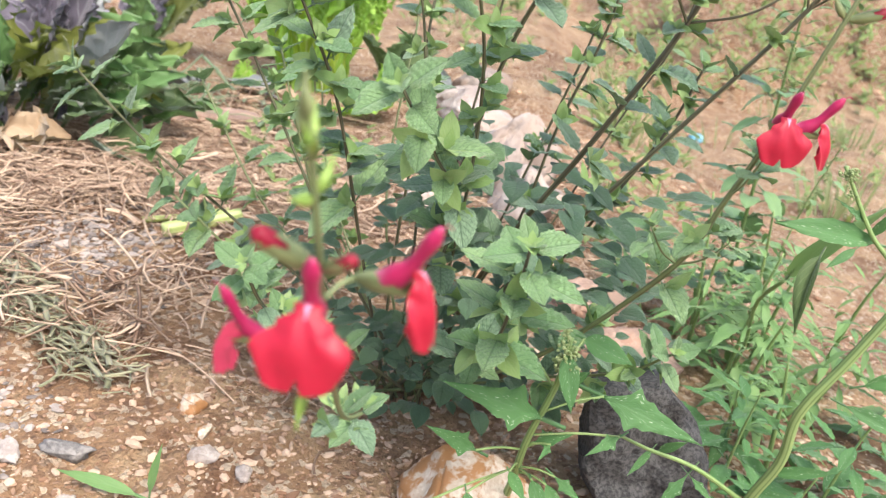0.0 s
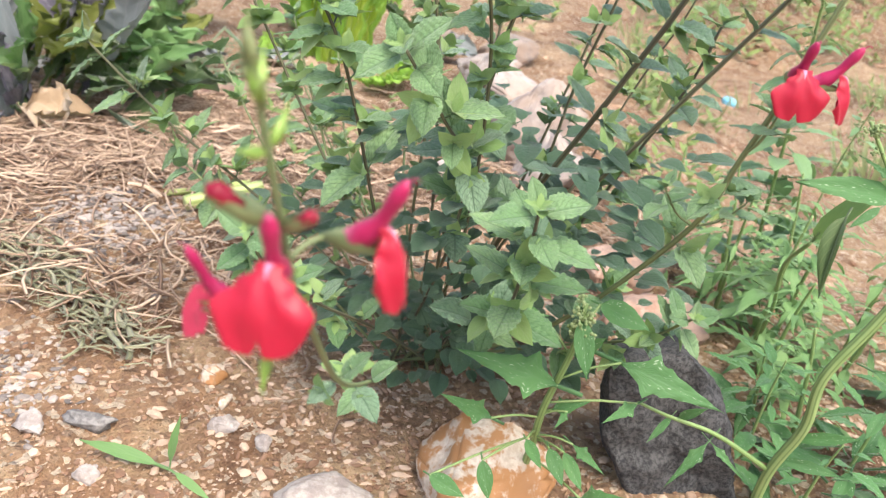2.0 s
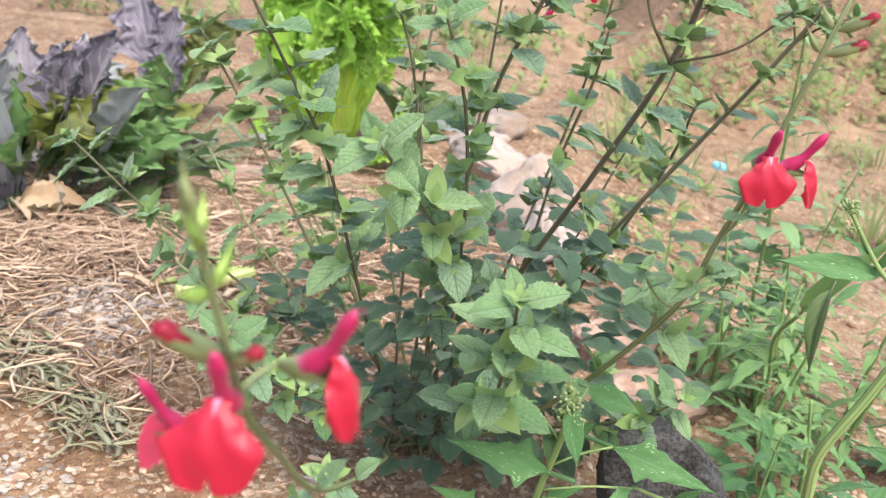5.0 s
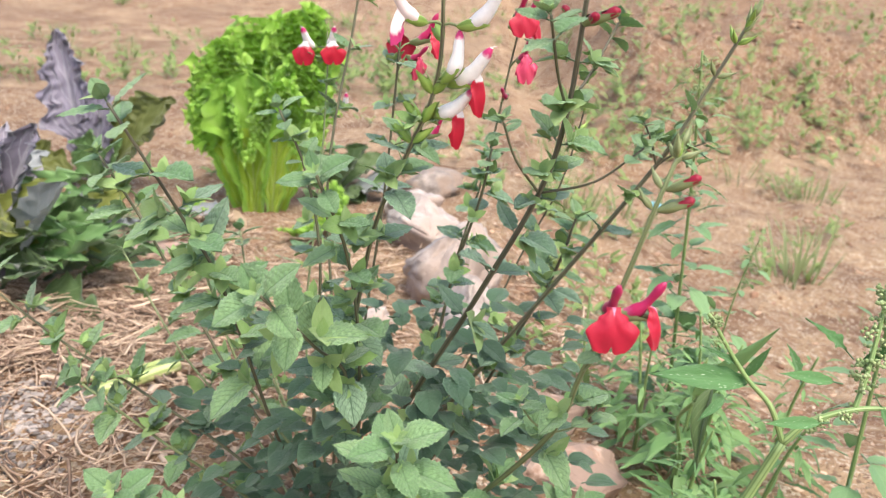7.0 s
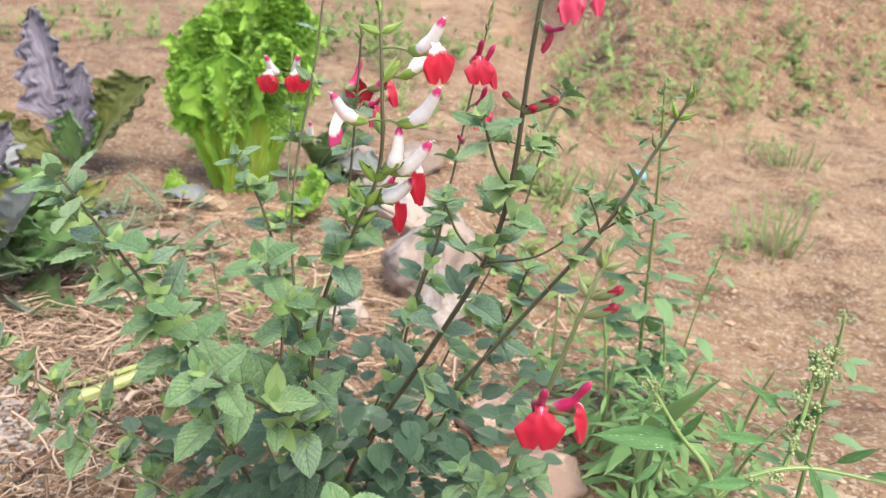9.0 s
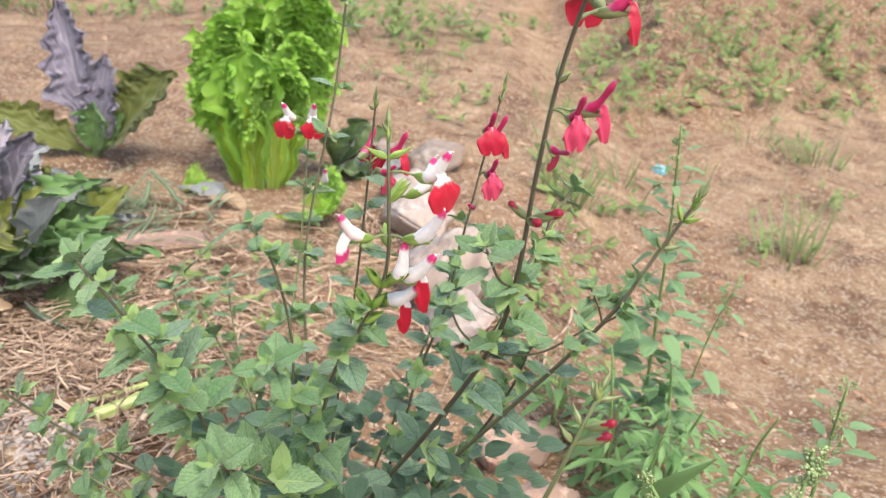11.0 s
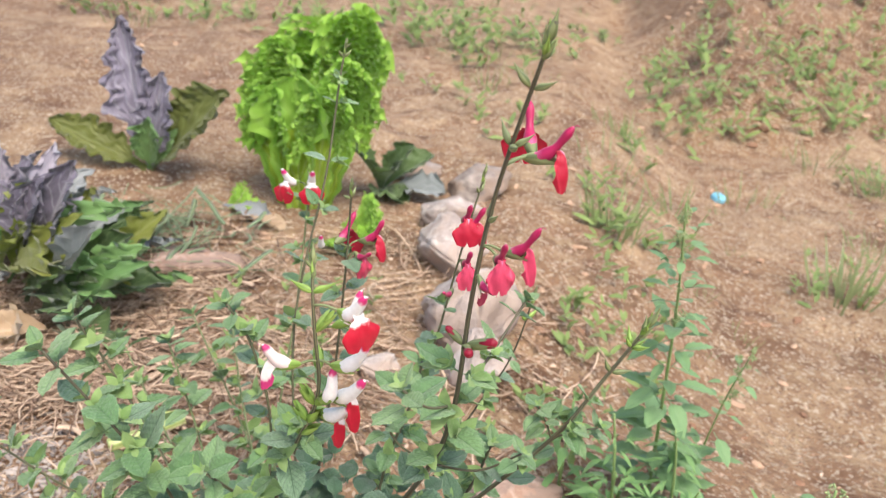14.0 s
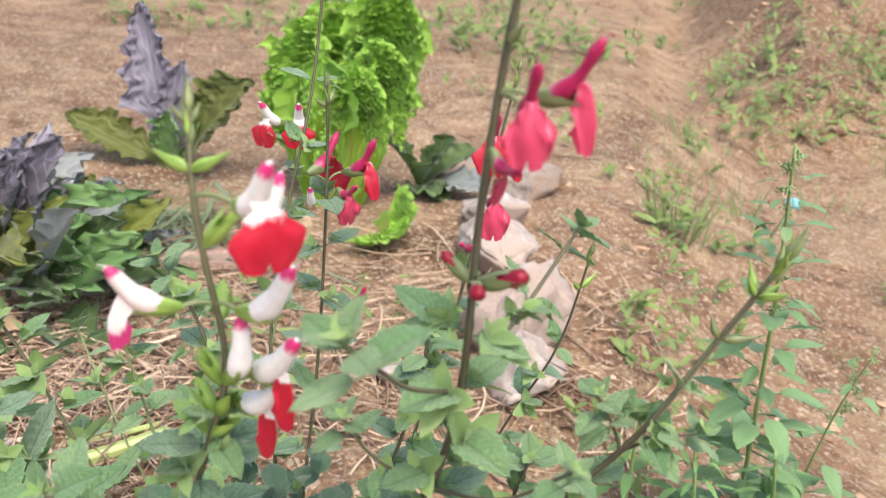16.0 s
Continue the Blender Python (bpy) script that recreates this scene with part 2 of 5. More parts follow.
STEM_GREEN = plain_material("green_stem", (0.17, 0.21, 0.09), (0.27, 0.32, 0.15), 60, 0.55, 0.3, 0.0005, stripes=25.0)
STEM_WEED = plain_material("weed_stem", (0.20, 0.31, 0.10), (0.32, 0.43, 0.17), 40, 0.5, 0.3, 0.0006, stripes=44.0)
CALYX = plain_material("calyx", (0.19, 0.315, 0.050), (0.32, 0.46, 0.11), 120, 0.5, 0.3, 0.0004, stripes=19.0)
CALYX_DARK = plain_material("dark_calyx", (0.17, 0.21, 0.085), (0.27, 0.31, 0.14), 120, 0.5, 0.3, 0.0004, stripes=19.0)
RED = petal_material("red_petal", (0.46, 0.006, 0.034), top=(0.78, 0.30, 0.46), line=0.50, soft=0.07, through_share=0.15, streak=0.9)
CORAL = petal_material("coral_petal", (0.64, 0.055, 0.130), top=(0.74, 0.16, 0.30), line=0.44, soft=0.08, through_share=0.2, streak=0.6)
RED_WHITE = petal_material("red_petal_with_white_throat", (0.58, 0.008, 0.035), top=(0.88, 0.85, 0.84), line=0.54, soft=0.05)
RED_WHITE_LOW = petal_material("white_petal_with_red_edge", (0.58, 0.008, 0.035), top=(0.88, 0.85, 0.84), line=0.5, soft=0.04)
CRIMSON = petal_material("crimson_petal", (0.46, 0.010, 0.095), top=(0.62, 0.10, 0.24), line=0.22, through_share=0.15)
WHITE = petal_material("white_petal", (0.90, 0.87, 0.85), far=(0.60, 0.02, 0.16), through_share=0.05)
DRYPINK = petal_material("faded_petal", (0.84, 0.72, 0.70), far=(0.50, 0.03, 0.16), through_share=0.1)
BUDRED = petal_material("bud_petal", (0.36, 0.005, 0.035))
STRAW = plain_material("straw", (0.21, 0.125, 0.080), (0.66, 0.49, 0.355), 30, 0.75, 0.2, 0.0005, island=True)
GRAVEL = plain_material("gravel", (0.20, 0.110, 0.066), (0.60, 0.445, 0.33), 150, 0.85, 0.3, 0.001, island=True)
CLOD = plain_material("clods", (0.25, 0.135, 0.080), (0.50, 0.335, 0.225), 60, 0.95, 0.4, 0.003, island=True)
ASHGRAVEL = plain_material("grey_gravel", (0.13, 0.108, 0.098), (0.42, 0.36, 0.32), 150, 0.85, 0.3, 0.001, island=True)
DARKSTONE = stone_material("dark_grey_stone", (0.022, 0.022, 0.024), (0.105, 0.102, 0.100), None, 420.0)
QUARTZ = stone_material("rust_stained_quartz", (0.58, 0.47, 0.36), (0.80, 0.72, 0.62), (0.42, 0.19, 0.06), 150.0, 0.55)
PALESTONE = stone_material("pale_stone", (0.36, 0.295, 0.265), (0.64, 0.58, 0.535), (0.44, 0.345, 0.29), 22.0)
PINKSTONE = stone_material("pinkish_stone", (0.36, 0.22, 0.16), (0.60, 0.45, 0.37), (0.30, 0.21, 0.17), 60.0)
GREYSTONE = stone_material("greyish_stone", (0.22, 0.18, 0.16), (0.42, 0.36, 0.32), (0.30, 0.22, 0.17), 26.0)
PEBBLE = stone_material("pebble", (0.34, 0.285, 0.255), (0.54, 0.48, 0.44), None, 90.0)
GREYPEBBLE = stone_material("grey_pebble", (0.15, 0.14, 0.135), (0.31, 0.29, 0.275), None, 150.0)
STALK = plain_material("broken_stalk", (0.42, 0.52, 0.16), (0.60, 0.66, 0.30), 40, 0.5, 0.2, 0.0006, stripes=31.0)
SEEDS = plain_material("seed_heads", (0.19, 0.27, 0.10), (0.33, 0.40, 0.19), 200, 0.8, 0.3, 0.0006, island=True)
BLUE = plain_material("blue_plastic", (0.16, 0.46, 0.62), (0.25, 0.56, 0.70), 60, 0.35, 0.1, 0.0005)

# ---- helpers for things and parts ----
WORLD_OF = {}


def thing(name, place, label, category, group="", kind=""):
    ob = new(name)
    ob.empty_display_size = 0.02
    ob.matrix_basis = Matrix.Translation(place)
    WORLD_OF[ob] = ob.matrix_basis.copy()
    return tagged(ob, label, category, group, kind)


def to_mesh(name, bm, material, shade=True):
    me = bpy.data.meshes.new(name)
    bm.to_mesh(me)
    bm.free()
    me.materials.append(material)
    if shade:
        me.shade_smooth()
    return me


def part(name, data, material, parent, label="", m=None, kind=""):
    """Links a bmesh, or a mesh that alike parts share, as one object under a thing or a part, at the world pose m."""
    me = data if isinstance(data, bpy.types.Mesh) else to_mesh(name, data, material)
    ob = new(name, me)
    m = m or Matrix()
    ob.parent = parent
    ob.matrix_basis = WORLD_OF[parent].inverted() @ m
    WORLD_OF[ob] = m
    return tagged(ob, label, kind=kind)


def solo(name, data, material, label, category, m=None, group="", kind=""):
    """A thing that is one mesh."""
    me = data if isinstance(data, bpy.types.Mesh) else to_mesh(name, data, material)
    ob = new(name, me)
    ob.matrix_basis = m or Matrix()
    WORLD_OF[ob] = ob.matrix_basis.copy()
    return tagged(ob, label, category, group, kind)


def aim(place, ahead, above, size=1.0):
    """A pose whose Y points ahead and whose Z leans towards above."""
    y = Vector(ahead).normalized()
    x = y.cross(Vector(above))
    if x.length < 1e-4:
        x = y.cross(Vector((1, 0.3, 0)))
    x.normalize()
    z = x.cross(y)
    s = size if isinstance(size, tuple) else (size,) * 3
    m = Matrix((x * s[0], y * s[1], z * s[2])).transposed().to_4x4()
    m.translation = place
    return m


def glide(points, n):
    """A smooth line through the points: n + 1 places along it."""
    p = [Vector(q) for q in points]
    p = [2 * p[0] - p[1], *p, 2 * p[-1] - p[-2]]
    out = []
    spans = len(p) - 3
    for i in range(n + 1):
        f = min(i / n * spans, spans - 1e-6)
        k, u = int(f), f - int(f)
        a, b, c, d = p[k:k + 4]
        out.append(0.5 * (2 * b + (c - a) * u + (2 * a - 5 * b + 4 * c - d) * u * u + (3 * b - a - 3 * c + d) * u ** 3))
    return out


def tube(bm, line, radii, sides=7, twist=0.0, caps=True):
    uv = bm.loops.layers.uv.verify()
    rings = []
    side = None
    for i, p in enumerate(line):
        d = (line[min(i + 1, len(line) - 1)] - line[max(i - 1, 0)]).normalized()
        if side is None:
            side = d.orthogonal().normalized()
        side = (side - d * side.dot(d)).normalized()
        up = d.cross(side)
        r = radii(i / (len(line) - 1)) if callable(radii) else radii
        rings.append([bm.verts.new(p + r * (math.cos(a) * side + math.sin(a) * up)) for a in (2 * math.pi * k / sides + twist for k in range(sides))])
    for i in range(len(rings) - 1):
        for k in range(sides):
            f = bm.faces.new((rings[i][k], rings[i][(k + 1) % sides], rings[i + 1][(k + 1) % sides], rings[i + 1][k]))
            for loop, (u, v) in zip(f.loops, ((k, i), (k + 1, i), (k + 1, i + 1), (k, i + 1))):
                loop[uv].uv = (u / sides, v / (len(rings) - 1))
    if caps:
        bm.faces.new(list(reversed(rings[0])))
        bm.faces.new(rings[-1])
    return rings


def blade(bm, outline, nu=8, nv=3, cup=0.15, droop=0.1, wave=0.0, stalk=0.15, m=None, seed=0, ribs=0.0):
    """A leaf of length 1 along Y with its stalk, folded along its midrib. outline(v): half width at v from 0 to 1."""
    uv = bm.loops.layers.uv.verify()
    m = m or Matrix()
    grid = []
    for i in range(nu + 1):
        v = i / nu
        w = max(outline(v), 0.004)
        row = []
        for k in range(-nv, nv + 1):
            u = k / nv
            ripple = wave * abs(u) * math.sin(9 * v * math.pi + 1.7 * k + seed)
            z = cup * w * 2 * (1.5 * abs(u) - 0.8 * u * u) - droop * v * v + ripple
            z += ribs * abs(math.sin(7 * math.pi * (v - 0.45 * abs(u)))) * min(1.0, 3 * abs(u)) * (1 - 0.4 * abs(u))
            row.append((bm.verts.new(m @ Vector((u * w, v * (1 - 0.06 * u * u), z))), u, v))
        grid.append(row)
    for i in range(nu):
        for k in range(2 * nv):
            corner = (grid[i][k], grid[i][k + 1], grid[i + 1][k + 1], grid[i + 1][k])
            f = bm.faces.new([c[0] for c in corner])
            f.smooth = True
            for loop, c in zip(f.loops, corner):
                loop[uv].uv = (c[1], c[2])
    if stalk:
        r = 0.022
        a = [bm.verts.new(m @ Vector(p)) for p in ((-r, -stalk, -0.02), (r, -stalk, -0.02), (r, 0.12, 0.0), (-r, 0.12, 0.0), (0, -stalk, -0.05), (0, 0.12, -0.03))]
        for ids in ((0, 1, 2, 3), (1, 4, 5, 2), (4, 0, 3, 5)):
            f = bm.faces.new([a[j] for j in ids])
            f.smooth = True
            for loop in f.loops:
                loop[uv].uv = (0.0, 0.5)


def ovate(width, teeth=0.0, n=10):
    def f(v):
        w = width * (math.sin(math.pi * min(1, v ** 0.76)) ** 0.62 if 0 < v < 1 else 0)
        return w * (1 + teeth * (1 - 2 * (v * n % 1.0)))
    return f


def lanceolate(width):
    return lambda v: width * math.sin(math.pi * v ** 0.8) ** 0.9 if 0 < v < 1 else 0


def goosefoot(width):
    def f(v):
        if v <= 0 or v >= 1:
            return 0
        w = v / 0.32 if v < 0.32 else (1 - v) / 0.68
        lobes = 0.42 * math.exp(-((v - 0.30) / 0.05) ** 2) + 0.14 * math.exp(-((v - 0.47) / 0.04) ** 2)
        return width * (w ** 0.85 * 0.72 + lobes)
    return f


def leaf_mesh(name, material, outline, **kw):
    bm = bmesh.new()
    blade(bm, outline, **kw)
    return to_mesh(name, bm, material)


OVATE = [leaf_mesh("salvia_leaf", LEAF, ovate(0.27 + 0.03 * k, 0.085), nu=30, nv=4, cup=0.06 + 0.08 * k, droop=0.04 + 0.09 * k, seed=k, wave=0.012, ribs=0.034) for k in range(3)]
YOUNG = [leaf_mesh("young_leaf", LEAF_YOUNG, ovate(0.26 + 0.03 * k, 0.09), nu=30, nv=4, cup=0.10 + 0.08 * k, droop=0.02 + 0.08 * k, seed=k, wave=0.014, ribs=0.036) for k in range(3)]
FOOT = [leaf_mesh("goosefoot_leaf", WEED, goosefoot(0.17 + 0.03 * k), nu=26, cup=0.12, droop=0.08 + 0.1 * k, stalk=0.3, seed=k, wave=0.02) for k in range(3)]
OBLONG = [leaf_mesh("goosefoot_leaf", WEED, lanceolate(0.17 + 0.03 * k), nu=14, cup=0.14, droop=0.08 + 0.08 * k, stalk=0.2, seed=k, wave=0.02) for k in range(3)]
WEED_PALE = leaf_material("pale_weed_leaf", (0.10, 0.215, 0.085), (0.22, 0.37, 0.16), veins=4.0, relief=0.3, vein_share=0.2)
BROAD = [leaf_mesh("weed_leaf", WEED_PALE, ovate(0.25 + 0.04 * k, 0.05, 5), nu=12, cup=0.12, droop=0.1 + 0.12 * k, stalk=0.3, seed=k, wave=0.02) for k in range(3)]
LONG = [leaf_mesh("lance_leaf", LANCE, lanceolate(0.085 + 0.022 * k), nu=10, nv=2, cup=0.2, droop=0.15 + 0.2 * k, seed=k, wave=0.01) for k in range(3)]
SHINY = leaf_mesh("curled_leaf", DARKSHADELEAF, lanceolate(0.2), nu=10, cup=0.4, droop=0.3)


def leaf(parent, kinds, place, ahead, above, size, width=1.0, label=""):
    me = random.choice(kinds)
    stalk = 0.15 * size
    return part(me.name.split(".")[0], me, None, parent, label, aim(Vector(place) + Vector(ahead).normalized() * stalk, ahead, above, (size * width, size, size)))


def stem_line(name, plant, points, r0, r1, material=STEM, n=None, label=""):
    bm = bmesh.new()
    line = glide(points, n or 6 * (len(points) - 1))
    if plant.name.startswith("salvia"):
        r0, r1 = 0.76 * r0, 0.85 * r1
    tube(bm, line, lambda f: r0 + (r1 - r0) * f)
    return part(name, bm, material, plant, label), line


def spot(line, f):
    """The place and direction at the share f of a line."""
    k = min(int(f * (len(line) - 1)), len(line) - 2)
    u = f * (len(line) - 1) - k
    return line[k].lerp(line[k + 1], u), (line[k + 1] - line[k]).normalized()


TINY = []


def tiny_leaves(place, axis, size, n=4):
    """A small shoot in a leaf axil; all of them are one part of the plant."""
    axis = Vector(axis).normalized()
    a0 = random.uniform(0, 6)
    side = axis.orthogonal().normalized()
    for k in range(n):
        q = Matrix.Rotation(a0 + k * math.pi / 2 * (1 if k < 2 else 1.02) + (math.pi if k % 2 else 0), 3, axis)
        out = q @ side
        tilt = 0.5 + 0.25 * (k // 2)
        s = size * random.uniform(0.75, 1.15) * (1.0 if k < 2 else 0.7)
        TINY.append(aim(Vector(place), out * (1 - tilt * 0.5) + axis * tilt, axis, s))


def whorl(plant, stem, place, axis, size, kinds=None, turn=0.0):
    """The leafy tip of a shoot: crossed pairs of leaves, steeper and smaller towards the middle."""
    axis = Vector(axis).normalized()
    side = axis.orthogonal().normalized()
    for level, (s, rise, back) in enumerate(((1.0, 0.10, -0.75), (0.90, 0.30, -0.15), (0.62, 1.1, 0.05))):
        for k in (0, 1):
            out = Matrix.Rotation(turn + level * math.pi / 2 + k * math.pi + random.uniform(-0.2, 0.2), 3, axis) @ side
            leaf(stem, kinds or YOUNG, Vector(place) + axis * back * size * 0.6, out + axis * rise, axis, 0.86 * size * s * random.uniform(0.9, 1.08), 1.1)
    tiny_leaves(Vector(place) + axis * size * 0.1, axis, size * 0.4)


def leafy(plant, stem, line, f0, f1, gap, size, kinds=OVATE, shoots=0.7, turn=0.0, taper=0.75):
    """Crossed pairs of leaves along a stem."""
    length = sum((b - a).length for a, b in zip(line, line[1:]))
    gap, size = 0.98 * gap, 0.97 * size
    n = max(1, round((f1 - f0) * length / gap))
    for i in range(n + 1):
        f = f0 + (f1 - f0) * i / max(n, 1)
        p, d = spot(line, f)
        side = Matrix.Rotation(turn + i * math.pi / 2 + random.uniform(-0.3, 0.3), 3, d) @ d.orthogonal().normalized()
        s = size * (1 + (taper - 1) * i / max(n, 1))
        for k in (1, -1):
            out = k * side + d * random.uniform(0.15, 0.6) + Vector((0, 0, random.uniform(-0.35, 0.15)))
            leaf(stem, kinds + YOUNG[:1] if f > 0.4 else kinds, p, out, Vector((0, -0.25, 1)) + 0.3 * d, s * random.uniform(0.9, 1.35))
            if random.random() < shoots + 0.05:
                tiny_leaves(p + 0.006 * k * side, d + 0.9 * k * side, s * random.uniform(0.5, 0.95), 5)


# ---- salvia flowers ----
def lathe_line(points, radii, sides=9, flat=1.0):
    bm = bmesh.new()
    line = glide(points, 4 * (len(points) - 1))
    n = len(radii) - 1

    def r(f):
        k = min(int(f * n), n - 1)
        return radii[k] + (radii[k + 1] - radii[k]) * (f * n - k)
    tube(bm, line, r, sides)
    bm.normal_update()
    return bm


def calyx_mesh(name, material, long=0.011):
    """A ribbed cup whose mouth is drawn out into three pointed lobes."""
    bm = bmesh.new()
    uv = bm.loops.layers.uv.verify()
    n, rows = 18, 8
    grid = []
    for i in range(rows + 1):
        v = i / rows
        row = []
        for k in range(n):
            a = 2 * math.pi * k / n
            lobe = abs(math.cos(1.5 * (a - math.pi / 2))) ** 1.6
            y = long * v * (0.80 + 0.85 * lobe * v)
            r = (0.0009 + 0.0030 * math.sin(min(1.0, v * 1.25) * math.pi / 2)) * (1 + 0.05 * math.cos(9 * a)) * (1 - 0.22 * lobe * max(0.0, v - 0.6) / 0.4)
            row.append(bm.verts.new((r * math.cos(a), y, r * math.sin(a) + 0.001 * v * v)))
        grid.append(row)
    for i in range(rows):
        for k in range(n):
            j = (k + 1) % n
            f = bm.faces.new((grid[i][k], grid[i][j], grid[i + 1][j], grid[i + 1][k]))
            for loop, q in zip(f.loops, ((k, i), (k + 1, i), (k + 1, i + 1), (k, i + 1))):
                loop[uv].uv = (q[0] / n, q[1] / rows)
    return to_mesh(name, bm, material)


def hood_mesh(name, material, rise=1.0, fat=1.0, stout=False):
    """The tube and, in line with it, the finger-like upper lip with the style at its tip."""
    bm = lathe_line([(0, 0.005, 0.0005), (0, 0.0105, 0.0018), (0, 0.0155, 0.0048 * rise), (0, 0.0200, 0.0098 * rise), (0, 0.0236, 0.0140 * rise)],
                    [fat * r for r in ((0.0017, 0.0027, 0.0036, 0.0040, 0.0039, 0.0034, 0.0030, 0.0028, 0.0026, 0.0021, 0.0008) if stout else (0.0017, 0.0026, 0.0035, 0.0038, 0.0033, 0.0024, 0.0020, 0.0022, 0.0025, 0.0022, 0.0008))], 12)
    tube(bm, glide([(0, 0.0228, 0.0133 * rise), (0, 0.0250, 0.0148 * rise), (0, 0.0263, 0.0142 * rise)], 4), 0.00022, 4)
    return to_mesh(name, bm, material)


def lip_mesh(name, material, fold=0.0, frill=0.5, wide=1.0):
    """The hanging lower lip: a neck, two small shoulder lobes, and a broad skirt of two round lobes with a notch between them."""
    bm = bmesh.new()
    uv = bm.loops.layers.uv.verify()
    nu, nv = 22, 12
    path = glide([(0, 0.0140, 0.0030), (0, 0.0185, 0.0052), (0, 0.0212, 0.0016), (0, 0.0222, -0.0052), (0, 0.0210, -0.0146)], 60)

    def half(s):
        if s < 0.12:
            return 0.0017
        if s < 0.30:
            return 0.0017 + 0.0014 * math.sin((s - 0.12) / 0.18 * math.pi / 2)
        if s < 0.42:
            return 0.0031 - 0.0002 * (s - 0.30) / 0.12
        f = (s - 0.42) / 0.58
        return 0.0029 + 0.0034 * math.sin(min(1.0, f / 0.28) * math.pi / 2) + 0.0050 * math.sin(min(1.0, max(0.0, f - 0.38) / 0.42) * math.pi / 2)
    grid = []
    for i in range(nu + 1):
        s = i / nu
        e = max(0.0, (s - 0.42) / 0.58)
        row = []
        for k in range(-nv, nv + 1):
            u = k / nv
            p, _ = spot(path, max(0.0, s - e * (0.04 * abs(u) + 0.15 * abs(u) ** 7 + 0.10 * math.exp(-(u / 0.08) ** 2))))
            w = half(s) * math.sqrt(1 - 0.26 * max(0.0, (e - 0.74) / 0.26) ** 2)
            bow = (0.0014 * u * u - 0.0007 * math.sin(math.pi * abs(u)) * e) * (1 - 0.4 * fold) * min(1, s * 2)
            ripple = 0.0004 * math.sin(7 * u + 9 * s) * s + 0.0007 * frill * u * u * s * math.sin(17 * s + 6 * u)
            row.append((bm.verts.new((wide * u * w * (1 - 0.86 * fold), p.y - bow + ripple - 0.0058 * fold * abs(u) ** 1.3 * min(1, s * 1.6), p.z + 0.0009 * frill * s * u * u * math.sin(23 * u))), u, s))
        grid.append(row)
    for i in range(nu):
        for k in range(2 * nv):
            c = (grid[i][k], grid[i][k + 1], grid[i + 1][k + 1], grid[i + 1][k])
            f = bm.faces.new([q[0] for q in c])
            for loop, q in zip(f.loops, c):
                loop[uv].uv = (q[1], q[2])
    return to_mesh(name, bm, material)


CALYX_ME, CALYX_DARK_ME = calyx_mesh("calyx", CALYX), calyx_mesh("calyx", CALYX_DARK, 0.012)
CALYX_ME.transform(Matrix.Diagonal((0.85, 0.88, 0.85, 1.0)))
CALYX_DARK_ME.transform(Matrix.Diagonal((0.78, 0.95, 0.78, 1.0)))
BUDS = [to_mesh("bud", lathe_line([(0, 0, 0), (0, 0.004, 0.0003), (0, 0.008, 0.0005), (0, 0.0142, 0.0016)], [0.0007, 0.0016, 0.0021, 0.0020, 0.0015, 0.0007, 0.0002], 10), m) for m in (CALYX, CALYX_DARK)]
HOODS = {"red": hood_mesh("upper_lip", CRIMSON, 1.15, 0.86), "pink": hood_mesh("upper_lip", CRIMSON, 1.2, 0.80), "white": hood_mesh("upper_lip", WHITE, 1.2, 1.0, True), "dry": hood_mesh("upper_lip", DRYPINK, 1.0, 1.0, True)}
LIPS = {"red": lip_mesh("lower_lip", RED), "pink": lip_mesh("lower_lip", CORAL, 0.30, 2.4, 0.95), "white": lip_mesh("lower_lip", RED_WHITE), "thin": lip_mesh("lower_lip", CORAL, 0.92, 2.4, 0.8), "dry": lip_mesh("lower_lip", DRYPINK, 0.9, 1.6), "side": lip_mesh("lower_lip", RED_WHITE_LOW, 0.85, 1.0), "redside": lip_mesh("lower_lip", RED, 0.55, 1.0), "pinkside": lip_mesh("lower_lip", CORAL, 0.80, 1.8)}
BUD_ME = to_mesh("petal_tip", lathe_line([(0, 0.006, 0), (0, 0.012, 0.0004), (0, 0.0165, 0.001), (0, 0.019, 0.0012)], [0.0018, 0.0023, 0.0028, 0.0026, 0.0008], 9), BUDRED)


def flower(plant, lip_at, ahead, kind="red", size=1.0, lip="", label="", roll=0.0, stem_at=None, base=None):
    """A flower whose lower lip is centred at lip_at; ahead is the way that it faces."""
    m = aim((0, 0, 0), ahead, (roll, 0, 1), size)
    m.translation = Vector(base) if base else Vector(lip_at) - m.to_3x3() @ Vector((0, 0.0212, -0.0062))
    dark = kind in ("red", "pink")
    f = part("flower", CALYX_DARK_ME if dark else CALYX_ME, None, plant, label, m)
    part("upper_lip", HOODS[kind], None, f, "", m)
    if lip != "none":
        part("lower_lip", LIPS[lip or kind], None, f, "", m)
    if isinstance(stem_at, list):
        stem_at = min(stem_at, key=lambda q: (q - m.translation).length + 2 * max(0.0, q.z - m.translation.z))
    if stem_at is not None:
        bm = bmesh.new()
        a, b = Vector(stem_at), m.translation.copy()
        tube(bm, glide([a, a.lerp(b, 0.5) + Vector((0, 0, 0.001)), b + 0.0005 * Vector(ahead).normalized()], 4), 0.0007, 6)
        part("flower_stalk", bm, STEM_GREEN, f, "", Matrix())
    return f


def bud(plant, place, ahead, size=1.0, red=False, dark=True, cup=False):
    m = aim(place, ahead, (0, 0, 1), size)
    b = part("bud", (CALYX_DARK_ME if dark else CALYX_ME) if red or cup else BUDS[1 if dark else 0], None, plant, "", m)
    if red:
        part("petal_tip", BUD_ME, None, b, "dark red petal tip", m)
    return b


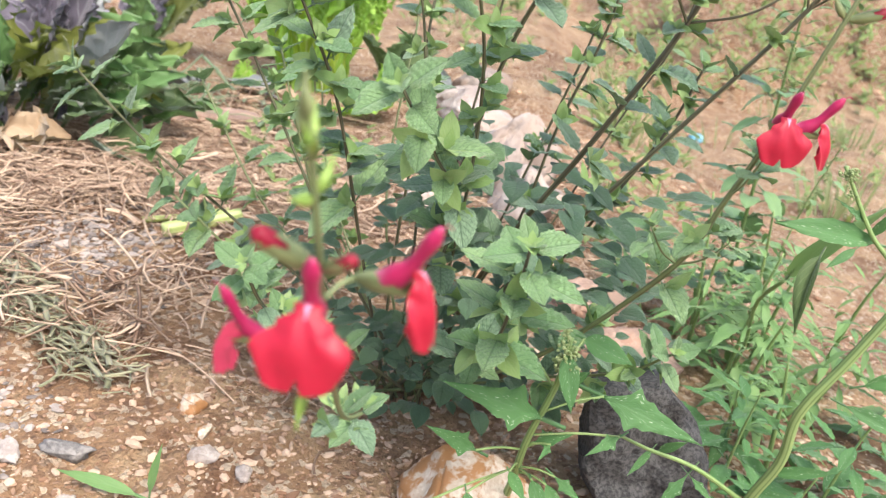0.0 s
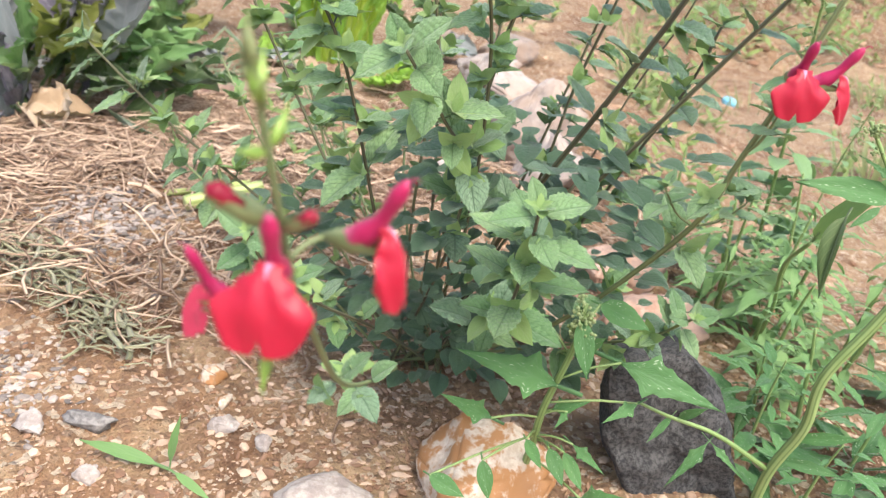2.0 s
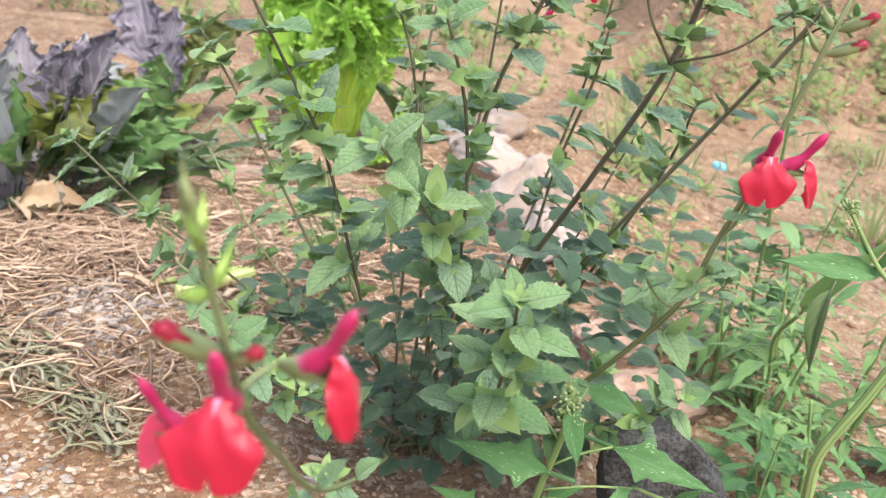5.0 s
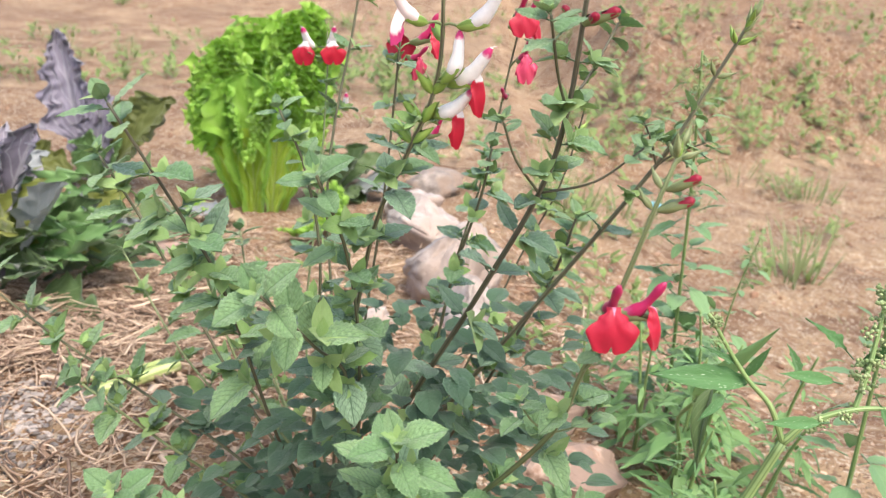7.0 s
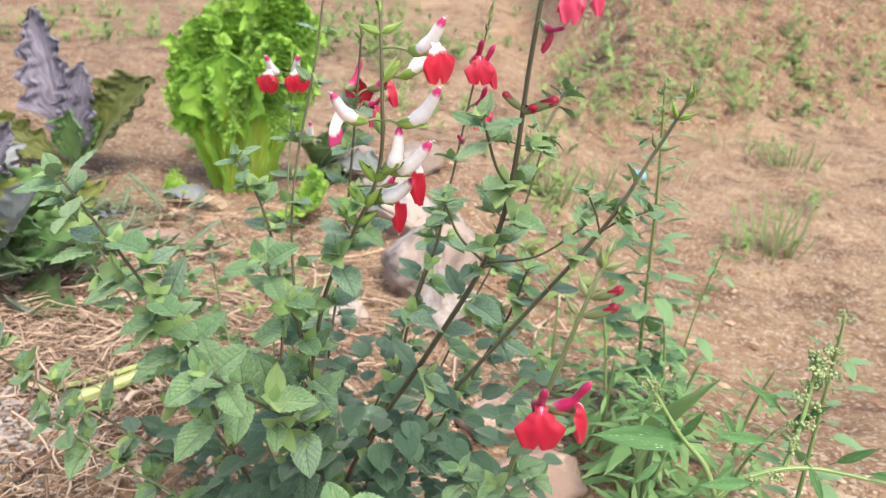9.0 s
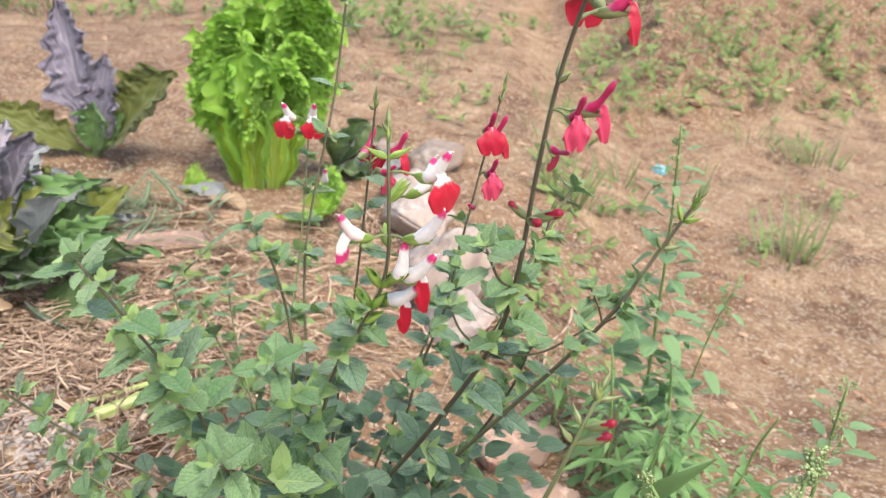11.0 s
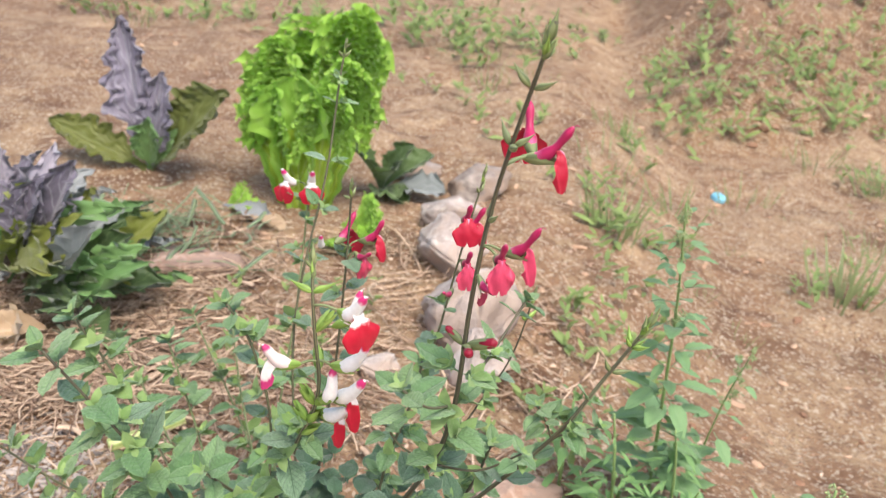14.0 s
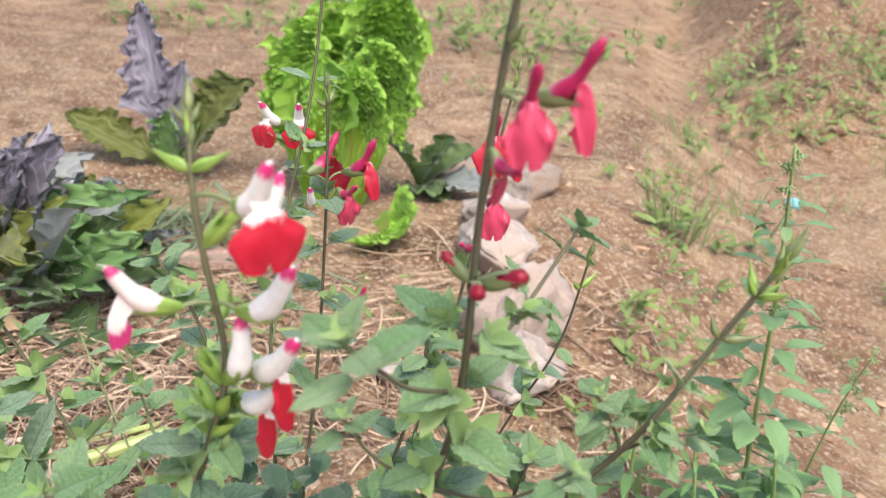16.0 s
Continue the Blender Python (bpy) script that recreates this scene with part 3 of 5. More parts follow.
def bud_ring(plant, line, f, n=2, size=0.8, red=0, turn=0.0, dark=True):
    p, d = spot(line, f)
    side = Matrix.Rotation(turn, 3, d) @ d.orthogonal().normalized()
    for k in range(n):
        out = Matrix.Rotation(2 * math.pi * k / n + random.uniform(-0.3, 0.3), 3, d) @ side
        bud(plant, p + out * 0.001, out + d * random.uniform(0.5, 0.9), size * random.uniform(0.85, 1.1), k < red, dark)


def bud_tip(plant, line, size=0.6):
    p, d = spot(line, 1.0)
    p = p - d * 0.012 * size
    side = d.orthogonal().normalized()
    for k in range(5):
        out = Matrix.Rotation(k * 1.26, 3, d) @ side
        bud(plant, p - d * 0.002 * k, d * 2.2 + out * (0.75 if k else 0.0), size * (0.95 if k else 1.25), False, k % 2 == 0)


# ---- ground ----
def ramp(v, lo, hi):
    u = min(1.0, max(0.0, (v - lo) / (hi - lo)))
    return u * u * (3 - 2 * u)


def height(x, y):
    h = -0.18 * ramp(x, 0.15, 0.75) * ramp(y, 0.75, 1.5)
    h += 0.50 * ramp(y - 0.5 * x + 0.22 * noise.noise((x * 1.3, y * 1.3, 9.0)), 2.75, 3.9) * ramp(x + 0.10 * noise.noise((x * 2.0, y * 2.0, 5.0)), 0.42, 0.95) * (1 - 0.6 * ramp(y, 6, 14))
    h += 0.03 * ramp(0.45 - math.hypot(x + 0.34, (y - 0.85) * 0.8), 0.0, 0.4)
    far = ramp(math.hypot(x, y), 6, 30)
    h += 3.0 * ramp(y, 5.0, 18.0) + 0.25 * far * noise.noise((x * 0.08, y * 0.08, 3.1))
    h += 0.030 * noise.noise((x * 1.7, y * 1.7, 0.3)) * ramp(y, 0.9, 2.0)
    bank = ramp(y - 0.5 * x, 2.6, 3.3) * ramp(x, 0.35, 0.9)
    h += bank * (0.11 * noise.noise((x * 3.1, y * 3.1, 7.7)) + 0.045 * noise.noise((x * 8.3, y * 8.3, 4.1)))
    h += (0.016 * noise.noise((x * 4.3, y * 4.3, 6.1)) + 0.012 * noise.noise((x * 10, y * 10, 8.4))) * ramp(y, 1.3, 2.2)
    h += 0.010 * noise.noise((x * 7, y * 7, 1.3)) + 0.0050 * noise.noise((x * 23, y * 23, 2.2))
    h += 0.0035 * noise.noise((x * 61, y * 61, 5.2)) * (1 - ramp(math.hypot(x, y - 0.8), 1.2, 2.5))
    return h


def ground_sheet():
    n, k = 380, 6.6
    a = 70 / math.sinh(k)
    steps = [a * math.sinh(k * (2 * i / n - 1)) for i in range(n + 1)]
    verts = [(0.1 + sx, 0.85 + sy, height(0.1 + sx, 0.85 + sy)) for sy in steps for sx in steps]
    w = n + 1
    faces = [(j * w + i, j * w + i + 1, (j + 1) * w + i + 1, (j + 1) * w + i) for j in range(n) for i in range(n)]
    me = bpy.data.meshes.new("ground")
    me.from_pydata(verts, [], faces)
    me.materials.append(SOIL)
    me.shade_smooth()
    return tagged(new("ground", me), "reddish sandy garden soil strewn with grit", "ground", kind="structure")


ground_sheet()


def rock(name, x, y, size, material, label, sink=0.3, seed=0, turn=0.0, category="stone", group="", rough=0.35, tip=(0, 0), detail=4, points=20):
    rng = random.Random(seed)
    bm = bmesh.new()
    for _ in range(points):
        v = Vector((rng.gauss(0, 1), rng.gauss(0, 1), rng.gauss(0, 1))).normalized() * rng.uniform(0.85, 1.05)
        bm.verts.new(v)
    hull = bmesh.ops.convex_hull(bm, input=bm.verts)
    bmesh.ops.delete(bm, geom=[v for v in hull["geom_interior"] if isinstance(v, bmesh.types.BMVert)], context="VERTS")
    bmesh.ops.bevel(bm, geom=list(bm.edges), offset=0.07, segments=2, affect="EDGES", clamp_overlap=True)
    bmesh.ops.triangulate(bm, faces=bm.faces)
    for _ in range(detail - 1):
        bmesh.ops.subdivide_edges(bm, edges=[e for e in bm.edges if e.calc_length() > 0.16], cuts=1)
        bmesh.ops.triangulate(bm, faces=bm.faces)
    for v in bm.verts:
        p = v.co.copy()
        n1 = noise.noise(p * 1.7 + Vector((seed * 7.3, 0, 0)))
        n2 = noise.noise(p * 4.5 + Vector((0, seed * 3.1, 0)))
        n3 = noise.noise(p * 11 + Vector((seed, seed, 0)))
        v.co = p * (1 + rough * (0.35 * n1 + 0.18 * n2 + 0.09 * n3))
    bmesh.ops.scale(bm, vec=size, verts=bm.verts)
    me = to_mesh(name, bm, material)
    m = pose(x, y, height(x, y) + size[2] * (1 - 2 * sink), tip[0], tip[1], turn)
    return solo(name, me, material, label, category, m, group)


rock("quartz_stone", 0.128, 0.522, (0.060, 0.046, 0.044), QUARTZ, "white quartz stone with rusty orange stains in the soil", 0.34, 1, 15)


def slab(name, outline, thick, m, material, label):
    """An angular split stone: an uneven outline with thickness, chipped edges and a rough face."""
    bm = bmesh.new()
    front = [bm.verts.new((x, 0, z)) for x, z in outline]
    face = bm.faces.new(front)
    out = bmesh.ops.extrude_face_region(bm, geom=[face])
    back = [v for v in out["geom"] if isinstance(v, bmesh.types.BMVert)]
    bmesh.ops.translate(bm, vec=(0.006, thick, -0.004), verts=back)
    bmesh.ops.recalc_face_normals(bm, faces=bm.faces)
    bmesh.ops.bevel(bm, geom=list(bm.edges), offset=0.003, segments=1, affect="EDGES", clamp_overlap=True)
    bmesh.ops.triangulate(bm, faces=bm.faces)
    for _ in range(5):
        bmesh.ops.subdivide_edges(bm, edges=[e for e in bm.edges if e.calc_length() > 0.004], cuts=1)
        bmesh.ops.triangulate(bm, faces=bm.faces)
    for v in bm.verts:
        p = v.co.copy()
        v.co += Vector((noise.noise(p * 60), noise.noise(p * 60 + Vector((9, 0, 0))), noise.noise(p * 60 + Vector((0, 9, 0))))) * 0.004
        v.co += Vector((noise.noise(p * 300), noise.noise(p * 300 + Vector((5, 0, 0))), noise.noise(p * 300 + Vector((0, 5, 0))))) * 0.0012
        v.co.y += 0.003 * noise.noise(p * 130) + 0.010 * noise.noise(p * 25)
    return solo(name, bm, material, label, "stone", m)


slab("dark_stone", [(-0.052, 0.078), (-0.008, 0.086), (0.022, 0.056), (0.050, -0.03), (-0.020, -0.03), (-0.048, 0.025)], 0.045, pose(0.264, 0.552, 0.016, -6, 0, 8) @ Matrix.Scale(1.12, 4), DARKSTONE, "rough dark grey slab of stone standing in the soil")
rock("grey_stone", 0.030, 0.487, (0.042, 0.022, 0.014), PEBBLE, "flat light grey stone half sunk in the soil", 0.3, 15, 5)
rock("pale_stone", 0.248, 0.905, (0.066, 0.050, 0.034), PINKSTONE, "pinkish pale stone lying behind the salvia bush", 0.3, 6, 40)
rock("pinkish_stone", 0.268, 0.790, (0.060, 0.046, 0.034), PINKSTONE, "pinkish stone half sunk in the soil", 0.35, 8, 10)
rock("white_stone", 0.135, 1.30, (0.080, 0.110, 0.115), PALESTONE, "large whitish block of stone behind the salvia bush", 0.30, 2, 20, group="row of white stones", points=16, rough=0.55, tip=(-14, 6))
rock("white_stone", 0.175, 1.16, (0.070, 0.060, 0.060), PALESTONE, "broad whitish stone at the bed's edge", 0.35, 5, 80, group="row of white stones", points=16, rough=0.55)
rock("white_stone", 0.075, 1.50, (0.075, 0.11, 0.070), PALESTONE, "whitish stone in a row along the bed", 0.35, 9, 10, group="row of white stones", points=16, rough=0.55)
rock("white_stone", 0.045, 1.70, (0.070, 0.08, 0.050), PALESTONE, "smaller whitish stone in a row along the bed", 0.35, 17, 30, group="row of white stones", points=16, rough=0.55)
rock("grey_stone", 0.075, 1.93, (0.10, 0.07, 0.055), GREYSTONE, "greyish stone at the far end of the row", 0.35, 11, 60)
rock("grey_stone", -0.09, 1.97, (0.09, 0.06, 0.040), GREYSTONE, "low greyish stone at the far end of the row", 0.35, 18, 10)
rock("white_stone", 0.03, 1.13, (0.045, 0.04, 0.03), PALESTONE, "small whitish stone by the bed's edge", 0.35, 13, 20, group="row of white stones", points=11, rough=0.5)
rock("flat_stone", -0.345, 1.35, (0.10, 0.06, 0.03), PINKSTONE, "flat pinkish stone beside the salad bed", 0.35, 12, 20)
for i, (x, y, s, mat) in enumerate(((-0.052, 0.532, 0.013, PEBBLE), (-0.079, 0.585, 0.015, QUARTZ), (-0.118, 0.466, 0.011, PEBBLE), (-0.02, 0.525, 0.009, PEBBLE), (-0.175, 0.50, 0.013, PEBBLE), (0.0, 0.60, 0.007, PEBBLE), (-0.06, 0.56, 0.009, QUARTZ))):
    rock("pebble", x, y, (s, s * 0.8, s * 0.6), mat, "small rounded light pebble on the soil", 0.3, 20 + i, 40 * i, "pebble", "pebbles by the bush", detail=3, rough=0.6)
rock("dark_pebble", -0.140, 0.513, (0.026, 0.009, 0.007), GREYPEBBLE, "long dark grey pebble on the soil", 0.3, 31, -5, "pebble", detail=3, rough=0.8)


def scatter_stones(name, material, count, place, size, label, seed):
    rng = random.Random(seed)
    bm0 = bmesh.new()
    bmesh.ops.create_icosphere(bm0, subdivisions=1, radius=1.0)
    base = [v.co.copy() for v in bm0.verts]
    tri = [[v.index for v in f.verts] for f in bm0.faces]
    bm0.free()
    verts, faces = [], []
    for _ in range(count):
        x, y = place(rng)
        s = size(rng)
        q = Euler((rng.uniform(0, 6), rng.uniform(0, 6), rng.uniform(0, 6))).to_matrix()
        flat = Vector((s * rng.uniform(0.8, 1.9), s * rng.uniform(0.5, 1.1), s * rng.uniform(0.25, 0.7)))
        turn = Matrix.Rotation(rng.uniform(0, 6), 3, "Z")
        o = Vector((x, y, height(x, y) + 0.2 * s))
        k = len(verts)
        for b in base:
            p = q @ (b * rng.uniform(0.75, 1.15))
            verts.append(turn @ Vector((p.x * flat.x, p.y * flat.y, p.z * flat.z)) + o)
        faces += [[k + j for j in f] for f in tri]
    me = bpy.data.meshes.new(name)
    me.from_pydata(verts, [], faces)
    me.materials.append(material)
    return tagged(new(name, me), label, "gravel", kind="stuff")


scatter_stones("gravel", GRAVEL, 22000, lambda r: (r.triangular(-0.45, 0.85, 0.0), 0.40 + 1.6 * r.random() ** 2.2), lambda r: 0.0006 + 0.0038 * r.random() ** 6, "reddish and pale grit strewn over the soil", 1)
scatter_stones("soil_crumbs", CLOD, 26000, lambda r: (r.triangular(-0.45, 0.85, 0.05), 0.40 + 1.5 * r.random() ** 2.0), lambda r: 0.0005 + 0.0022 * r.random() ** 3, "crumbs of reddish soil on the ground", 4)
scatter_stones("grey_gravel", ASHGRAVEL, 900, lambda r: (r.gauss(-0.265, 0.05), r.gauss(0.79, 0.055)), lambda r: 0.002 + 0.003 * r.random() ** 2, "patch of grey gravel among the straw", 2)
scatter_stones("ash_flakes", ASHGRAVEL, 300, lambda r: (r.gauss(-0.225, 0.03), r.gauss(0.53, 0.025)), lambda r: 0.0015 + 0.0025 * r.random() ** 2, "grey crumbs lying on the soil", 3)


def strands(name, material, count, place, length, width, label, seed, flatness=0.1, lift=0.012, category="straw", lean=None):
    rng = random.Random(seed)
    bm_v, bm_f = [], []
    for _ in range(count):
        x, y = place(rng)
        a = rng.uniform(0, 2 * math.pi) if lean is None else rng.gauss(lean, 0.5)
        ln, w = length(rng), width * (0.4 + 2.0 * rng.random() ** 2.5)
        bend = rng.gauss(0, 0.45)
        z0 = rng.uniform(0.0, lift)
        tip = rng.uniform(-flatness, flatness)
        k = len(bm_v)
        n = 5
        for i in range(n + 1):
            u = i / n - 0.5
            ang = a + bend * u
            px, py = x + ln * u * math.cos(ang), y + ln * u * math.sin(ang)
            pz = height(px, py) + z0 + abs(tip) * ln * (u + 0.5) + 0.001
            nx, ny = -math.sin(ang) * w, math.cos(ang) * w
            bm_v += [(px - nx, py - ny, pz), (px, py, pz + min(w * 0.9, 0.0010)), (px + nx, py + ny, pz)]
        for i in range(n):
            b = k + 3 * i
            bm_f += [(b, b + 1, b + 4, b + 3), (b + 1, b + 2, b + 5, b + 4), (b + 2, b, b + 3, b + 5)]
    me = bpy.data.meshes.new(name)
    me.from_pydata(bm_v, [], bm_f)
    me.materials.append(material)
    me.shade_smooth()
    return tagged(new(name, me), label, category, kind="stuff")


def mulch_place(r):
    while True:
        x, y = r.gauss(-0.36, 0.17), r.gauss(0.93, 0.20)
        bare = math.hypot(x + 0.255, y - 0.80) < 0.080 and r.random() < 0.8
        if y > 0.58 - 0.22 * (x + 0.1) and x < 0.10 and not bare:
            return x, y


strands("straw_mulch", STRAW, 5600, mulch_place, lambda r: 0.012 + 0.085 * r.random() ** 1.6, 0.0007, "dry brown straw and grass mulch over the soil", 5, 0.2, 0.016)
strands("dry_shreds", STRAW, 420, mulch_place, lambda r: r.uniform(0.015, 0.045), 0.0021, "crumpled dry leaf shreds among the straw", 16, 0.35, 0.016, "dry leaves")
strands("straw_wisps", STRAW, 500, lambda r: (r.uniform(-0.5, 0.35), r.uniform(0.95, 1.55)), lambda r: r.uniform(0.05, 0.2), 0.0010, "long dry grass stalks lying between the plants", 6, 0.12, 0.01)
strands("wilted_weeds", WILTED, 220, lambda r: ((lambda u: (-0.32 + 0.175 * u + r.gauss(0, 0.016), 0.71 - 0.12 * u + r.gauss(0, 0.012)))(r.random())), lambda r: r.uniform(0.02, 0.06), 0.0011, "pulled-up wilted weeds lying on the soil", 7, 0.3, 0.012, "weeds", -0.7)
strands("wilted_greens", leaf_material("wilting_green", (0.10, 0.19, 0.08), (0.26, 0.33, 0.17), island=True, veins=0.0), 260, lambda r: (r.gauss(-0.50, 0.10), r.gauss(1.42, 0.06)), lambda r: r.uniform(0.04, 0.10), 0.0022, "heap of wilting green weeds by the salad plants", 8, 0.4, 0.03, "weeds")

# ---- salvia bush ----
BASE = Vector((0.068, 0.672, 0.0))
salvia = thing("salvia_bush", BASE, "bushy salvia with crimson, red and white flowers growing in sandy soil", "flowering plant")


def shoot(points, r0=0.0022, r1=0.0012, material=STEM, n=None):
    root = BASE + Vector((random.uniform(-0.025, 0.025), random.uniform(-0.02, 0.02), -0.004))
    return stem_line("stem", salvia, [root, *points], r0, r1, material, n)


# tall central spike
st, ln = shoot([(0.115, 0.598, 0.15), (0.165, 0.540, 0.277), (0.195, 0.517, 0.351), (0.205, 0.508, 0.400), (0.208, 0.497, 0.470), (0.214, 0.490, 0.530), (0.230, 0.462, 0.610)], 0.0026, 0.0011)
leafy(salvia, st, ln, 0.12, 0.42, 0.035, 0.026)
leafy(salvia, st, ln, 0.46, 0.62, 0.040, 0.026, YOUNG, 1.0, 0.4)
bud_tip(salvia, ln, 0.8)
for f, n, red in ((0.95, 2, 0), (0.90, 3, 0), (0.82, 2, 0)):
    bud_ring(salvia, ln, f, n, 0.8, red, turn=f * 9)
flower(salvia, (0.243, 0.488, 0.541), (0.94, -0.30, 0.1), "red", 1.0, "redside", stem_at=ln)
flower(salvia, (0.222, 0.515, 0.543), (-0.25, 0.9, 0.1), "red", 1.0, stem_at=ln)
flower(salvia, (0.222, 0.472, 0.493), (0.25, -0.95, 0.0), "pink", 0.84, stem_at=ln)
flower(salvia, (0.236, 0.480, 0.497), (0.85, -0.5, 0.1), "pink", 0.92, "pinkside", stem_at=ln)
flower(salvia, (0.2145, 0.486, 0.474), (0.4, -0.6, -0.6), "pink", 0.62, "thin", stem_at=ln)
p, d = spot(ln, 0.655)
bud(salvia, p, (0.9, -0.3, 0.35), 1.0, True)
bud(salvia, p, (0.25, -0.9, 0.2), 0.9, True)
bud(salvia, p, (-0.8, 0.2, 0.5), 0.7, True)
# side branches of the central stem
st2, ln2 = stem_line("branch", salvia, [(0.204, 0.509, 0.398), (0.218, 0.535, 0.415), (0.233, 0.560, 0.440)], 0.0012, 0.0008)
whorl(salvia, st2, ln2[-1], (0.4, 0.3, 0.8), 0.018)
leafy(salvia, st2, ln2, 0.5, 0.6, 0.03, 0.016, YOUNG)
st2, ln2 = stem_line("branch", salvia, [(0.204, 0.509, 0.398), (0.195, 0.475, 0.418), (0.187, 0.446, 0.445)], 0.0011, 0.0008)
whorl(salvia, st2, ln2[-1], (-0.3, -0.3, 0.9), 0.022)
st2, ln2 = stem_line("branch", salvia, [(0.195, 0.517, 0.351), (0.180, 0.500, 0.372), (0.172, 0.490, 0.392)], 0.0010, 0.0007)
whorl(salvia, st2, ln2[-1], (-0.2, -0.2, 1), 0.014)
st2, ln2 = stem_line("branch", salvia, [(0.195, 0.517, 0.351), (0.222, 0.505, 0.362), (0.244, 0.500, 0.382)], 0.0010, 0.0007)
whorl(salvia, st2, ln2[-1], (0.3, -0.2, 1), 0.015)

# stem that leans to the open ground, with green buds
st, ln = shoot([(0.130, 0.615, 0.13), (0.205, 0.565, 0.270), (0.260, 0.540, 0.366), (0.283, 0.541, 0.412), (0.303, 0.540, 0.456)], 0.0024, 0.0011)
leafy(salvia, st, ln, 0.18, 0.5, 0.04, 0.025)
bud_tip(salvia, ln, 0.8)
leafy(salvia, st, ln, 0.55, 0.72, 0.040, 0.017, YOUNG, 1.0)
for f, n in ((0.955, 2), (0.90, 4), (0.82, 2)):
    bud_ring(salvia, ln, f, n, 0.75, 0, turn=f * 7, dark=f < 0.88)
for out in ((-0.35, -0.2, 0.8), (0.8, -0.1, 0.5)):
    p, d = spot(ln, 0.60)
    st2, ln2 = stem_line("branch", salvia, [p, p + 0.013 * Vector(out) + Vector((0, 0, 0.002)), p + 0.030 * Vector(out)], 0.0009, 0.0006)
    whorl(salvia, st2, ln2[-1], Vector(out) + Vector((0, 0, 0.6)), 0.015)
    leafy(salvia, st2, ln2, 0.5, 0.55, 0.03, 0.014, YOUNG, 0.3)

# front stem with a pair of red flowers
st, ln = shoot([(0.150, 0.575, 0.10), (0.204, 0.465, 0.229), (0.216, 0.432, 0.288), (0.226, 0.418, 0.335), (0.236, 0.412, 0.380), (0.245, 0.418, 0.405)], 0.0024, 0.0010, STEM_GREEN)
leafy(salvia, st, ln, 0.25, 0.42, 0.04, 0.024, YOUNG)
for f, out in ((0.36, (-0.7, -0.3, 0.5)), (0.36, (0.8, -0.1, 0.4)), (0.50, (0.2, -0.6, 0.7)), (0.50, (0.5, 0.4, 0.4))):
    p, d = spot(ln, f)
    st2, ln2 = stem_line("branch", salvia, [p, p + 0.014 * Vector(out), p + 0.026 * Vector(out) + Vector((0, 0, 0.006))], 0.0008, 0.0006, STEM_GREEN)
    whorl(salvia, st2, ln2[-1], Vector(out) * 0.4 + Vector((0, 0, 1)), 0.018)
bud_tip(salvia, ln, 0.6)
bud_ring(salvia, ln, 0.92, 3, 0.8, 0, 1.0)
bud_ring(salvia, ln, 0.84, 2, 0.75, 1, 5.0)
bud_ring(salvia, ln, 0.80, 2, 0.8, 1, 5.4)
flower(salvia, (0.2210, 0.398, 0.3215), (0.05, -1, 0.05), "red", 1.0, stem_at=ln)
flower(salvia, (0.2418, 0.408, 0.3205), (0.93, -0.35, 0.1), "red", 1.0, "redside", stem_at=ln)

# arching stem with the flowers nearest to the path
st, ln = shoot([(0.066, 0.520, 0.09), (0.069, 0.400, 0.160), (0.073, 0.300, 0.226), (0.0775, 0.232, 0.288), (0.0780, 0.212, 0.3095), (0.0784, 0.200, 0.3296), (0.0750, 0.190, 0.362)], 0.0016, 0.0008, STEM_GREEN)
leafy(salvia, st, ln, 0.30, 0.44, 0.045, 0.015, OVATE + YOUNG, 0.5)
bud_tip(salvia, ln, 0.50)
bud_ring(salvia, ln, 0.955, 2, 0.5, 0, 1.0, False)
bud_ring(salvia, ln, 0.915, 2, 0.6, 0, 0.3, False)
p, d = spot(ln, 0.833)
bud(salvia, p, (-0.78, -0.30, 0.42), 0.80, True)
bud(salvia, p, (0.55, -0.4, 0.38), 0.56, True)
flower(salvia, (0.0780, 0.1930, 0.3112), (0.02, -0.97, 0.22), "red", 0.86, stem_at=ln)
flower(salvia, (0.1003, 0.2070, 0.3166), (0.90, -0.42, 0.15), "red", 0.86, "redside", stem_at=ln)
flower(salvia, (0.0573, 0.2100, 0.2990), (-0.93, -0.3, 0.1), "pink", 0.66, "thin", stem_at=ln)
bud(salvia, (0.0790, 0.195, 0.3040), (0.0, -0.25, -1), 0.6, False, False)

# spike of white flowers with red lips
st, ln = shoot([(0.078, 0.600, 0.14), (0.104, 0.518, 0.310), (0.125, 0.489, 0.372), (0.135, 0.481, 0.397), (0.140, 0.474, 0.422), (0.140, 0.465, 0.452), (0.139, 0.462, 0.475), (0.137, 0.466, 0.498)], 0.0019, 0.0009, STEM)
leafy(salvia, st, ln, 0.14, 0.38, 0.034, 0.024)
leafy(salvia, st, ln, 0.34, 0.46, 0.030, 0.018, YOUNG, 1.0)
bud_tip(salvia, ln, 0.55)
bud_ring(salvia, ln, 0.955, 2, 0.45, 0, 0.5)
for out in ((0.9, 0.1, 0.4), (-0.9, 0.1, 0.2)):
    bud(salvia, spot(ln, 0.89)[0], out, 0.85, False, False)
flower(salvia, (0.166, 0.448, 0.467), (0.72, -0.62, 0.05), "white", 0.90, label="white flower with a red lip", stem_at=ln)
flower(salvia, None, (0.85, 0.25, 0.35), "white", 0.8, "none", label="white flower past its bloom", stem_at=ln, base=(0.147, 0.468, 0.458))
flower(salvia, None, (0.85, -0.25, 0.12), "white", 0.95, "none", label="white flower past its bloom", stem_at=ln, base=(0.147, 0.468, 0.437))
